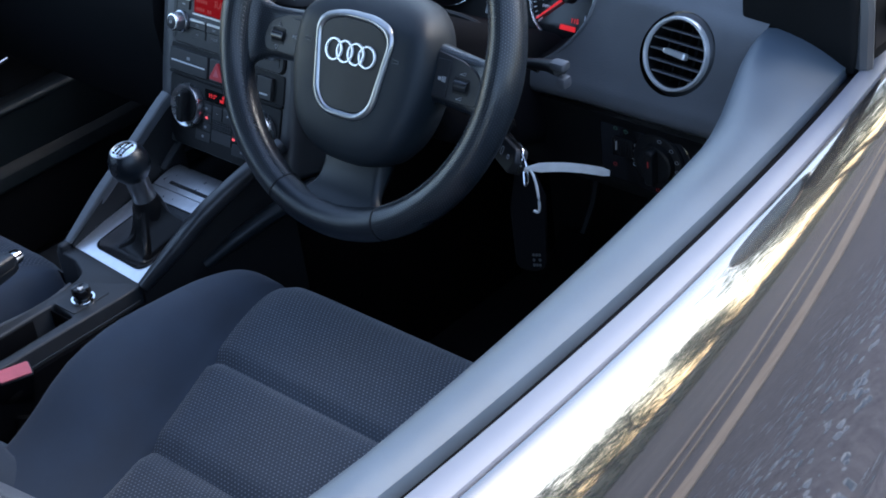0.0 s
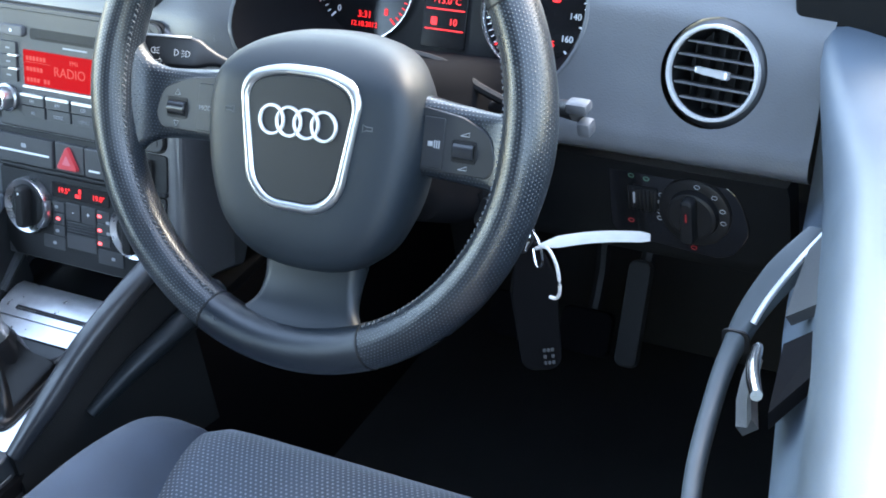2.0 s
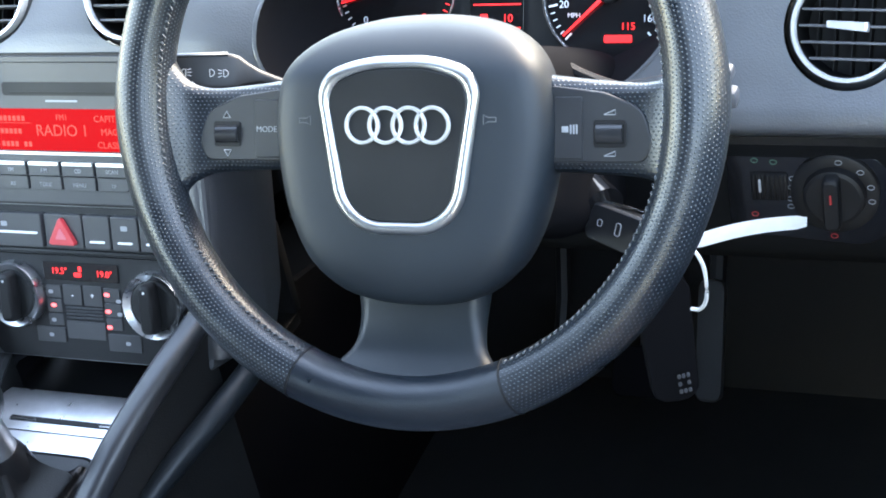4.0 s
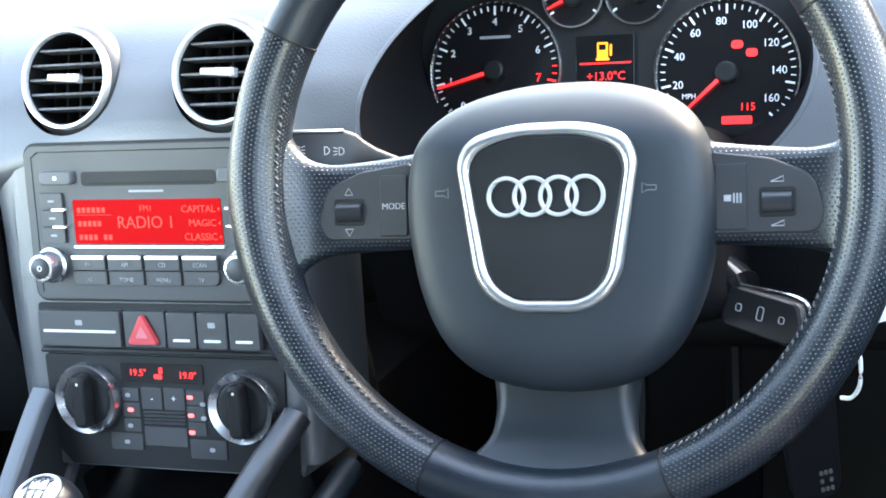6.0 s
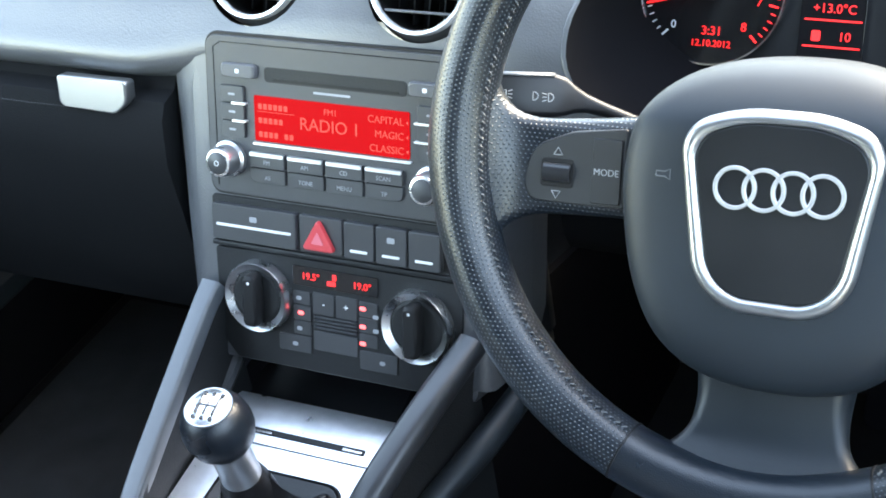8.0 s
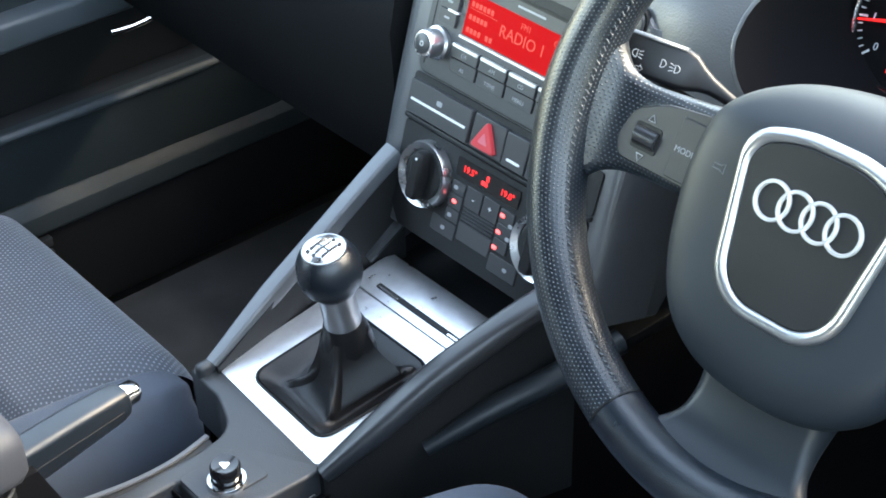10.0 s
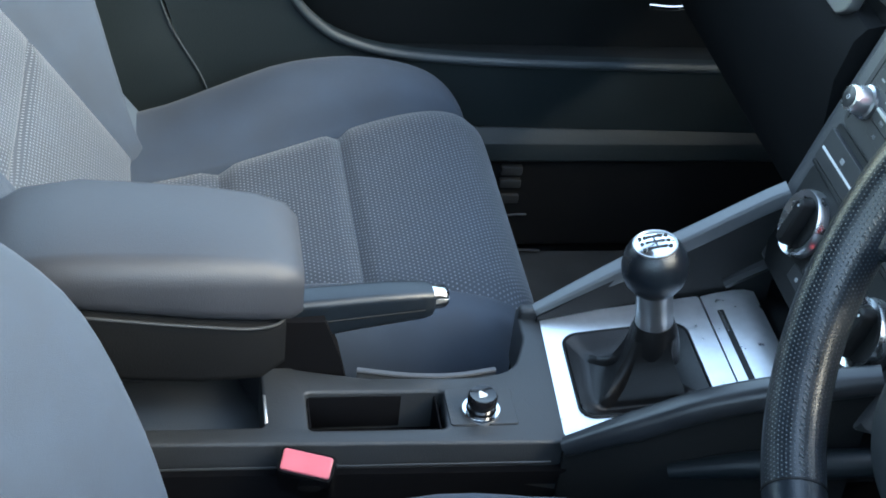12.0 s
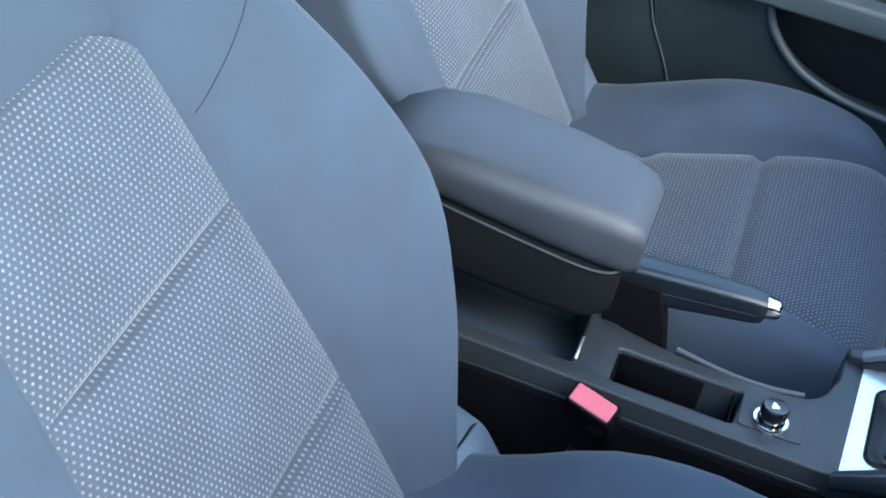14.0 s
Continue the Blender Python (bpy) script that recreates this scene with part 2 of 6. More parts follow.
def solid(name, bm, mat, label, category, kind="", group="", base=None):
    """A thing that is one mesh, with its origin at base."""
    m = Matrix.Translation(base or (0, 0, 0))
    bm.transform(m.inverted())
    bmesh.ops.recalc_face_normals(bm, faces=bm.faces)
    me = bpy.data.meshes.new(name)
    bm.to_mesh(me)
    bm.free()
    me.materials.append(mat)
    me.shade_smooth()
    me.set_sharp_from_angle(angle=radians(38))
    ob = new(name, me)
    ob.matrix_basis = m
    PLACE[ob.name] = m
    return tagged(ob, label, category, group, kind)


def rbox(x0, x1, y0, y1, z0, z1, r=0.002, seg=2):
    bm = bmesh.new()
    bmesh.ops.create_cube(bm, size=1)
    bmesh.ops.scale(bm, vec=(x1 - x0, y1 - y0, z1 - z0), verts=bm.verts)
    bmesh.ops.translate(bm, vec=((x0 + x1) / 2, (y0 + y1) / 2, (z0 + z1) / 2), verts=bm.verts)
    r = min(r, 0.48 * min(x1 - x0, y1 - y0, z1 - z0))
    if r > 0:
        bmesh.ops.bevel(bm, geom=bm.edges[:], offset=r, segments=seg, profile=0.5, affect="EDGES")
    return bm


def loft(rings, closed=True, cap=True, uv=None):
    """A skin over rings of equally many points. uv: a function of (ring, point) that gives metres."""
    bm = bmesh.new()
    layer = bm.loops.layers.uv.new("UVMap") if uv else None
    rows = [[bm.verts.new(p) for p in ring] for ring in rings]
    n = len(rows[0])
    for i in range(len(rows) - 1):
        for k in range(n if closed else n - 1):
            q = (i, k), (i, k + 1), (i + 1, k + 1), (i + 1, k)
            f = bm.faces.new([rows[a][c % n] for a, c in q])
            if uv:
                for loop, (a, c) in zip(f.loops, q):
                    loop[layer].uv = uv(a, c)
    if cap and closed:
        bm.faces.new(rows[0][::-1])
        bm.faces.new(rows[-1])
    return bm


def spline(points, n, closed=False):
    """n points on a smooth curve through the given ones."""
    P = [Vector(p) for p in points]
    m = len(P)
    out = []
    for i in range(n):
        s = i / n * m if closed else i / (n - 1) * (m - 1)
        k = min(int(s), m - 1 if closed else m - 2)
        f = s - k
        if closed:
            a, b, c, d = (P[(k + j) % m] for j in (-1, 0, 1, 2))
        else:
            b, c = P[k], P[k + 1]
            a = P[k - 1] if k > 0 else 2 * b - c
            d = P[k + 2] if k + 2 < m else 2 * c - b
        out.append(0.5 * (2 * b + (c - a) * f + (2 * a - 5 * b + 4 * c - d) * f * f + (3 * b - a - 3 * c + d) * f**3))
    return out


def tube(points, radius, sides=10, n=0, flat=1.0, up=(0, 0, 1)):
    """A tube along a curve; radius may be a list that thins or thickens it on the way."""
    pts = spline(points, n) if n else [Vector(p) for p in points]
    rad = radius if isinstance(radius, (list, tuple)) else [radius] * 2
    rings = []
    for i, p in enumerate(pts):
        d = (pts[min(i + 1, len(pts) - 1)] - pts[max(i - 1, 0)]).normalized()
        side = d.cross(Vector(up)).normalized() if abs(d.dot(Vector(up))) < 0.98 else d.orthogonal().normalized()
        top = side.cross(d)
        s = i / (len(pts) - 1) * (len(rad) - 1)
        k = min(int(s), len(rad) - 2)
        r = rad[k] * (1 - s + k) + rad[k + 1] * (s - k)
        rings.append([p + r * (math.cos(a) * side + flat * math.sin(a) * top) for a in np.linspace(0, 2 * math.pi, sides, endpoint=False)])
    return loft(rings)


def corner_loop(corners, r, seg=6):
    """A closed 2D outline with rounded corners."""
    out, n = [], len(corners)
    for i in range(n):
        p, a, b = Vector(corners[i]), Vector(corners[i - 1]), Vector(corners[(i + 1) % n])
        u, v = (a - p).normalized(), (b - p).normalized()
        half = math.acos(max(-1, min(1, u.dot(v)))) / 2
        rr = r[i] if isinstance(r, (list, tuple)) else r
        d = min(rr / math.tan(half), 0.49 * (a - p).length, 0.49 * (b - p).length)
        rr = d * math.tan(half)
        c = p + (u + v).normalized() * (rr / math.sin(half))
        s, e = p + u * d - c, p + v * d - c
        a0 = math.atan2(s.y, s.x)
        turn = (math.atan2(e.y, e.x) - a0 + math.pi) % (2 * math.pi) - math.pi
        out += [c + rr * Vector((math.cos(a0 + turn * k / seg), math.sin(a0 + turn * k / seg))) for k in range(seg + 1)]
    return out


def slab(outline, w0, w1, edge=0.001):
    """A flat piece with the given 2D outline between two heights, its upper edge eased."""
    c = sum(outline, Vector((0, 0))) / len(outline)

    def ring(w, inset):
        return [Vector((*(p - (p - c).normalized() * inset), w)) for p in outline]

    return loft([ring(w0, 0), ring(w1 - edge, 0), ring(w1 - edge * 0.3, edge * 0.3), ring(w1, edge)])


def rect(u0, u1, v0, v1, r=0.002, seg=4):
    return corner_loop([(u0, v0), (u1, v0), (u1, v1), (u0, v1)], r, seg)


def disc(r, w0, w1, edge=0.001, n=40, at=(0, 0)):
    return slab([Vector((at[0] + r * math.cos(a), at[1] + r * math.sin(a))) for a in np.linspace(0, 2 * math.pi, n, endpoint=False)], w0, w1, edge)


def lathe(profile, n=40, at=(0, 0), cap=True):
    """Turned about the third axis: profile of (radius, height)."""
    return loft([[Vector((at[0] + r * math.cos(a), at[1] + r * math.sin(a), h)) for a in np.linspace(0, 2 * math.pi, n, endpoint=False)] for r, h in profile], cap=cap)


def ring_band(r0, r1, w0, w1, n=48, at=(0, 0)):
    """A flat ring with a rounded top."""
    m = (r0 + r1) / 2
    prof = [(r0, w0), (r0, w1 - 0.3 * (r1 - r0)), (r0 + 0.2 * (r1 - r0), w1), (r1 - 0.2 * (r1 - r0), w1), (r1, w1 - 0.3 * (r1 - r0)), (r1, w0)]
    rows = [[Vector((at[0] + r * math.cos(a), at[1] + r * math.sin(a), h)) for r, h in prof] for a in np.linspace(0, 2 * math.pi, n, endpoint=False)]
    return loft(rows + rows[:1], cap=False)


def holed(outer, holes, w0, w1):
    """A plate with holes, cut through: 2D outlines, between two heights."""
    bm = bmesh.new()
    edges = []
    for line in [outer] + holes:
        vs = [bm.verts.new((p[0], p[1], w1)) for p in line]
        edges += [bm.edges.new((vs[i], vs[(i + 1) % len(vs)])) for i in range(len(vs))]
    bmesh.ops.triangle_fill(bm, use_beauty=True, use_dissolve=False, edges=edges)
    ret = bmesh.ops.extrude_face_region(bm, geom=bm.faces[:])
    bmesh.ops.translate(bm, vec=(0, 0, w0 - w1), verts=[v for v in ret["geom"] if isinstance(v, bmesh.types.BMVert)])
    return bm


def joined(*parts):
    bm = bmesh.new()
    for b in parts:
        me = bpy.data.meshes.new("join")
        b.to_mesh(me)
        b.free()
        bm.from_mesh(me)
        bpy.data.meshes.remove(me)
    return bm


WRITING = []


def write(text, size, u, v, w, mat, parent, space, turn=0.0, align="CENTER", name="lettering"):
    """Queues lettering in the frame space, read along its first axis."""
    WRITING.append((text, size, space @ pose(u, v, w, 0, 0, turn), mat, parent, align, name))


def frame_of(origin, tilt):
    """A frame whose first axis is the car's right, whose second leans forward by tilt degrees and whose third faces the driver."""
    a = radians(tilt)
    return Matrix.Translation(origin) @ Matrix(((1, 0, 0, 0), (0, math.sin(a), -math.cos(a), 0), (0, math.cos(a), math.sin(a), 0), (0, 0, 0, 1)))

# ---- setting ----
GROUND = -0.14
solid("ground", rbox(-220, 220, -220, 220, GROUND - 0.3, GROUND, 0), ASPHALT, "grey worn asphalt road surface beside the car", "ground", "structure")
# earth strips whose bright tan stands in for sun on the ground
for x0, x1 in ((2.12, 2.40), (2.80, 2.86), (3.16, 3.30)):
    solid("verge", rbox(x0, x1, -60, 60, GROUND - 0.1, GROUND + 0.03, 0.01), VERGE, "dry earth strip along the road, painted a sunlit tan", "verge", "structure")
rng = random.Random(9)
bm = bmesh.new()
for _ in range(1500):
    c = Vector((0.98 + abs(rng.gauss(0, 0.55)), rng.gauss(0.5, 1.1), GROUND))
    r = rng.uniform(0.004, 0.019)
    ring_ = [bm.verts.new(c + Vector((r * rng.uniform(0.7, 1.3) * math.cos(a), r * rng.uniform(0.7, 1.3) * math.sin(a), -0.001))) for a in (0, 1.05, 2.1, 3.14, 4.2, 5.24)]
    tip = bm.verts.new(c + Vector((0, 0, r * rng.uniform(0.4, 0.9))))
    for k in range(6):
        bm.faces.new((ring_[k], ring_[(k + 1) % 6], tip))
solid("gravel", bm, GREYPRINT, "loose grey grit scattered on the road", "gravel", "stuff")
solid("grass_bank", rbox(8.0, 60, -80, 80, GROUND - 0.1, GROUND + 0.09, 0.03), ground_material("grass", (0.035, 0.05, 0.02), (0.08, 0.095, 0.04), 12, 0.95, 1.0), "green grass bank beyond the road", "grass", "structure")

# the car's tub: floor, bulkhead, sills, rear wall
solid("car_floor", rbox(-0.70, 0.74, -1.6, 0.75, 0.06, 0.14, 0.01), CARPET, "black carpeted car floor", "floor", "structure")
solid("bulkhead", rbox(-0.72, 0.76, 0.62, 0.70, 0.14, 0.80, 0.01), CARPET, "black carpeted footwell bulkhead", "bulkhead", "structure")
solid("tunnel", rbox(-0.085, 0.055, -1.04, 0.62, 0.14, 0.40, 0.03), CARPET, "black carpeted transmission tunnel", "tunnel", "structure")

# unseen roof and pillars, added to shade the cabin; the side windows are down
ADDEDROOF = material("added_roof_grey", (0.20, 0.20, 0.205), 0.95, grain=0.4, scale=500)
roof = [[Vector((x, y, 1.335 - 0.10 * ((x - 0.02) / 0.56) ** 4 * 0.35 - 0.04 * max(0, (y + 0.50) / 0.38) ** 2 + t)) for x in np.linspace(-0.52, 0.56, 18)] for t, y in ((0.0, -0.12), (0.0, -0.20), (0.0, -0.35), (0.0, -0.70), (0.0, -1.0), (0.0, -1.3), (0.0, -1.6))]
solid("ceiling", loft([r + [p + Vector((0, 0, 0.035)) for p in r[::-1]] for r in roof]), ADDEDROOF, "unseen pale grey roof added to shade the cabin", "ceiling", "structure")
solid("wall_roof_skin", loft([[p + Vector((0, 0, 0.038)) for p in r] + [p + Vector((0, 0, 0.046)) for p in r[::-1]] for r in roof]), PAINT, "dark painted skin over the added roof", "roof", "structure")
for sgn in (-1, 1):
    solid("wall_pillar", joined(tube([(0.02 + sgn * 0.66, 0.52, 0.84), (0.02 + sgn * 0.60, 0.20, 1.09), (0.02 + sgn * 0.54, -0.12, 1.285)], 0.028, 8, 12), tube([(0.02 + sgn * 0.54, -0.12, 1.285), (0.02 + sgn * 0.543, -0.35, 1.335), (0.02 + sgn * 0.545, -0.8, 1.350), (0.02 + sgn * 0.54, -1.6, 1.330)], 0.026, 8, 12), rbox(*sorted((0.02 + sgn * 0.52, 0.02 + sgn * 0.60)), -1.35, -1.02, 0.80, 1.33, 0.01)), BLACK, "unseen black pillar and roof rail added for shade", "pillar", "structure")
solid("wall_side", rbox(-0.80, -0.735, -1.6, 0.75, 0.0, 0.795, 0.02), PAINT, "dark painted body side below the passenger window", "body side", "structure")
for x0, x1 in ((-0.62, -0.56), (0.60, 0.66)):
    solid("wall_quarter", rbox(x0, x1, -1.62, -1.10, 0.14, 1.29, 0.01), CARPET, "dark trimmed rear quarter of the cabin", "wall", "structure")
solid("wall_rear", rbox(-0.60, 0.64, -1.62, -1.56, 0.14, 1.33, 0.01), CARPET, "dark rear cabin wall", "wall", "structure")

# ---- steering wheel ----
FW = frame_of((0.3676, 0.0299, 0.8223), 27.5) @ pose(0, 0, 0, 0, 0, 0.9)
wheel = thing("steering_wheel", FW, "three-spoke black leather steering wheel with grey airbag cover", "steering wheel")
RIM, RT, RA = 0.1802, 0.0172, 0.0188


def rim_point(a, b, grow=0.0):
    swell = 1 + 0.08 * math.exp(-((math.sin(a) + 0.02) / 0.2) ** 2)
    r = RIM + (RT * swell + grow) * math.cos(b)
    return Vector((r * math.cos(a) - 0.0045, r * math.sin(a) - 0.0068, (RA * swell + grow) * math.sin(b)))


def rim_section(a0, a1):
    n = max(6, int(abs(a1 - a0) / 2.2))
    A = [radians(a0 + (a1 - a0) * i / n) for i in range(n + 1)]
    B = np.linspace(0, 2 * math.pi, 24, endpoint=False)
    return loft([[rim_point(a, b) for b in B] for a in A], uv=lambda i, k: (RIM * A[i], 0.0181 * 2 * math.pi * k / 24))


part("rim_section", rim_section(-67, 29), PERFORATED, wheel, "perforated leather rim grip", FW)
part("rim_section", rim_section(151, 247), PERFORATED, wheel, "perforated leather rim grip", FW)
part("rim_section", rim_section(-113, -67), LEATHER, wheel, "smooth leather rim section", FW)
part("rim_section", rim_section(29, 151), LEATHER, wheel, "smooth leather rim section", FW)
for a in (-113, -67, 29, 151):
    part("rim_seam", loft([[rim_point(radians(a + d), b, g) for b in np.linspace(0, 2 * math.pi, 20, endpoint=False)] for d, g in ((-0.35, -0.001), (-0.2, 0.0006), (0.2, 0.0006), (0.35, -0.001))]), BLACK, wheel, "", FW)
bits = []
for k in range(150):
    a = radians(151 + (389 - 151) * (k + 0.5) / 150)
    if abs(math.degrees(a) - 270) < 24:
        continue
    p, q = rim_point(a - 0.006, math.pi - 0.55, 0.0004), rim_point(a + 0.006, math.pi - 0.42, 0.0004)
    bits.append(tube([p, q], 0.0006, 5))
tagged(part("stitching", joined(*bits), THREAD, wheel, "", FW), "grey thread stitching", kind="stuff")

HALF = [(0, 0.0475), (0.030, 0.0455), (0.057, 0.0375), (0.0755, 0.0235), (0.0850, 0.0050), (0.0880, -0.020), (0.0855, -0.048), (0.0785, -0.077), (0.0650, -0.103), (0.0450, -0.1195), (0.0220, -0.1262), (0, -0.1275)]
OUT = [p.to_2d() + Vector((0.0030, 0)) for p in spline([(x, y, 0) for x, y in HALF] + [(-x, y, 0) for x, y in HALF[-2:0:-1]], 88, closed=True)]
mid = Vector((0, -0.035))


def crown(v):
    """How far the cover falls back towards its top and, less, towards its foot."""
    return -0.030 * max(0.0, (v - 0.008) / 0.0395) ** 1.7 - 0.006 * max(0.0, (-0.085 - v) / 0.0425) ** 2


def hub_ring(k, w):
    return [Vector((*q, w + crown(q.y))) for q in (mid + (p - mid) * k for p in OUT)]


part("airbag_cover", loft([hub_ring(0.9, -0.045), hub_ring(0.97, -0.03), hub_ring(1.0, -0.012), hub_ring(1.0, 0.002), hub_ring(0.985, 0.009), hub_ring(0.95, 0.0142), hub_ring(0.88, 0.0175), hub_ring(0.78, 0.0192), hub_ring(0.68, 0.0197), hub_ring(0.55, 0.0201), hub_ring(0.3, 0.0204)]), HUB, wheel, "dark grey moulded airbag cover", FW)


def badge_line(grow, w):
    c = [(-0.0545 - grow, 0.0125 + grow), (-0.022, 0.0228 + grow), (0.022, 0.0228 + grow), (0.0545 + grow, 0.0125 + grow), (0.0400 + grow, -0.0835 - grow), (-0.0400 - grow, -0.0835 - grow)]
    return [Vector((p.x + 0.0026, p.y, w + crown(p.y))) for p in corner_loop(c, [0.030 + grow, 0.09, 0.09, 0.030 + grow, 0.033 + grow, 0.033 + grow], 12)]


part("badge_frame", loft([badge_line(-0.0045 + 0.0040 * math.cos(a), 0.0186 + 0.0048 * math.sin(a)) for a in np.linspace(-0.2, math.pi + 0.2, 13)], cap=False), FRAME, wheel, "satin chrome badge surround", FW, sharp=70)
part("badge_panel", loft([badge_line(-0.0082, 0.0190), badge_line(-0.0082, 0.0206), badge_line(-0.0092, 0.0210)]), HUBFACE, wheel, "", FW)
for k in range(4):
    u = (k - 1.5) * 0.0150 + 0.0028
    part("badge_ring", ring_band(0.0091, 0.0114, 0.0205, 0.0232, 40, (u, -0.0185)), BADGE, wheel, "chrome ring", FW)
for sgn in (-1, 1):
    c = 0.0008 + sgn * 0.0590
    flare = [(-0.0042, -0.0013), (0.0006, -0.0013), (0.0034, -0.0028), (0.0034, 0.0028), (0.0006, 0.0013), (-0.0042, 0.0013)]
    rim_line = [Vector((c - sgn * x, y - 0.0155, 0.0197)) for x, y in flare]
    part("horn_mark", tube(rim_line + rim_line[:1], 0.00042, 5), THREAD, wheel, "faint grey horn outline", FW)

# spokes
for sgn in (-1, 1):
    secs = []
    for u, lo, hi, w0, w1 in ((0.070, -0.047, 0.012, -0.034, -0.006), (0.095, -0.047, 0.0085, -0.032, -0.0075), (0.125, -0.0485, 0.0055, -0.028, -0.0085), (0.146, -0.051, 0.0050, -0.022, -0.007), (0.160, -0.060, 0.0115, -0.016, -0.002), (0.172, -0.080, 0.030, -0.011, 0.006), (0.1820, -0.092, 0.044, -0.008, 0.009)):
        c = corner_loop([(lo, w0), (hi, w0), (hi, w1), (lo, w1)], 0.009 if u < 0.15 else 0.008, 4)
        secs.append([Vector((sgn * (u - 0.9 * max(0, u - 0.165) * (abs(p.x + 0.02) / 0.07) ** 2), p.x, p.y)) for p in c])
    smooth = [[spline([s[k] for s in secs], 22)[i] for k in range(len(secs[0]))] for i in range(22)]
    part("spoke", loft(smooth, uv=lambda i, k: (smooth[i][k % len(smooth[0])].x, smooth[i][k % len(smooth[0])].y)), PERFORATED, wheel, "perforated leather covered spoke", FW)
    side = 0.0 if sgn < 0 else -0.0045
    pod = corner_loop([(sgn * 0.088, -0.041), (sgn * 0.1435, -0.0408), (sgn * 0.1490, -0.030), (sgn * 0.1430, -0.010), (sgn * 0.120, -0.0005), (sgn * 0.088, 0.0035)], [0.002, 0.007, 0.012, 0.016, 0.03, 0.002], 6)
    pad = part("switch_panel", slab(pod, -0.020, -0.0062, 0.0012), POD, wheel, "dark plastic switch panel", FW)
    c = sgn * 0.128 + side
    barrel = [[Vector((c + e, -0.0242 + 0.0066 * k * math.cos(a), -0.0085 + 0.0060 * k * math.sin(a))) for a in np.linspace(-0.6, math.pi + 0.6, 14)] for e, k in ((-0.0083, 0.9), (-0.0078, 1.0), (0.0078, 1.0), (0.0083, 0.9))]
    part("rocker", loft(barrel), GLOSSGREY, pad, "glossy dark rocker", FW)
    part("rocker_well", slab(rect(c - 0.0098, c + 0.0098, -0.0322, -0.0162, 0.002), -0.012, -0.0058, 0.0004), BLACK, pad, "", FW)
    part("mode_button", slab(rect(*sorted((sgn * 0.0905, sgn * 0.1075)), -0.0390, -0.0030, 0.0012), -0.012, -0.0050, 0.0008), POD, pad, "", FW)
    for up in (-1, 1):
        y = -0.0242 + up * 0.0118
        if sgn < 0:
            tri = [Vector((c - 0.0026, y - up * 0.0017, -0.0058)), Vector((c, y + up * 0.0024, -0.0058)), Vector((c + 0.0026, y - up * 0.0017, -0.0058))]
        else:
            tri = [Vector((c - 0.0034, y - 0.001, -0.0058)), Vector((c + 0.0034, y - 0.001, -0.0058)), Vector((c + 0.0034, y + 0.0018, -0.0058))]
        part("arrow_mark", tube(tri + tri[:1], 0.00032, 5), GREYPRINT, pad, "", FW)
    if sgn < 0:
        write("MODE", 0.0052, -0.099, -0.0215, -0.0049, GREYPRINT, pad, FW)
    else:
        part("voice_mark", joined(slab([Vector((0.095, -0.0235)), Vector((0.099, -0.0235)), Vector((0.099, -0.0200)), Vector((0.095, -0.0200))], -0.006, -0.0047, 0.0002), *[slab(rect(0.100 + 0.0018 * k, 0.101 + 0.0018 * k, -0.0245, -0.019, 0.0003, 2), -0.006, -0.0047, 0.0001) for k in range(3)]), GREYPRINT, pad, "", FW)
secs = []
for v, half, w0, w1 in ((-0.105, 0.046, -0.036, -0.010), (-0.130, 0.0425, -0.032, -0.011), (-0.145, 0.0420, -0.026, -0.010), (-0.157, 0.0450, -0.020, -0.006), (-0.168, 0.0560, -0.014, 0.002), (-0.177, 0.0660, -0.010, 0.008)):
    c = corner_loop([(-half, w0), (half, w0), (half, w1), (-half, w1)], 0.011, 6)
    secs.append([Vector((p.x, v - 0.35 * max(0, 0.0 - (p.x / 0.066) ** 2) * 0.01, p.y)) for p in c])
smooth = [[spline([s[k] for s in secs], 20)[i] for k in range(len(secs[0]))] for i in range(20)]
part("spoke", loft(smooth), LOWSPOKE, wheel, "plain grey plastic lower spoke", FW)
part("boss", lathe([(0.055, -0.10), (0.062, -0.07), (0.066, -0.034), (0.05, -0.030)], 36, (0, -0.03)), BLACK, wheel, "", FW)

# ---- steering column, stalks, key ----
column = thing("steering_column", FW @ pose(0, 0, -0.2), "black plastic steering column shroud under the wheel", "steering column")
secs = []
for w, k in ((-0.075, 0.80), (-0.09, 0.95), (-0.13, 1.0), (-0.20, 1.0), (-0.30, 0.9)):
    c = corner_loop([(-0.070 * k, -0.098 * k), (0.070 * k, -0.098 * k), (0.062 * k, 0.030 * k), (-0.062 * k, 0.030 * k)], 0.022, 6)
    secs.append([Vector((p.x, p.y, w)) for p in c])
part("shroud", loft(secs), RUBBER, column, "", FW)
part("cowl_lip", tube([(0.276, 0.152, 0.762), (0.301, 0.151, 0.7725), (0.331, 0.150, 0.790), (0.368, 0.150, 0.7950), (0.404, 0.150, 0.7905), (0.434, 0.151, 0.7725), (0.459, 0.152, 0.762), (0.478, 0.153, 0.757)], 0.004, 8, 44), BLACK, column, "dark cowl lip over the shroud")

stalk = thing("indicator_stalk", Matrix.Translation((0.27, 0.11, 0.80)), "black indicator stalk with white light symbols", "stalk", "stalks on the column")
A, B = Vector((0.189, 0.066, 0.818)), Vector((0.310, 0.130, 0.790))
d = (B - A).normalized()
face = Vector((0.35, -0.80, 0.50))
face = (face - d * face.dot(d)).normalized()
upv = face.cross(d).normalized()
FST = Matrix(((d.x, upv.x, face.x, A.x), (d.y, upv.y, face.y, A.y), (d.z, upv.z, face.z, A.z), (0, 0, 0, 1)))
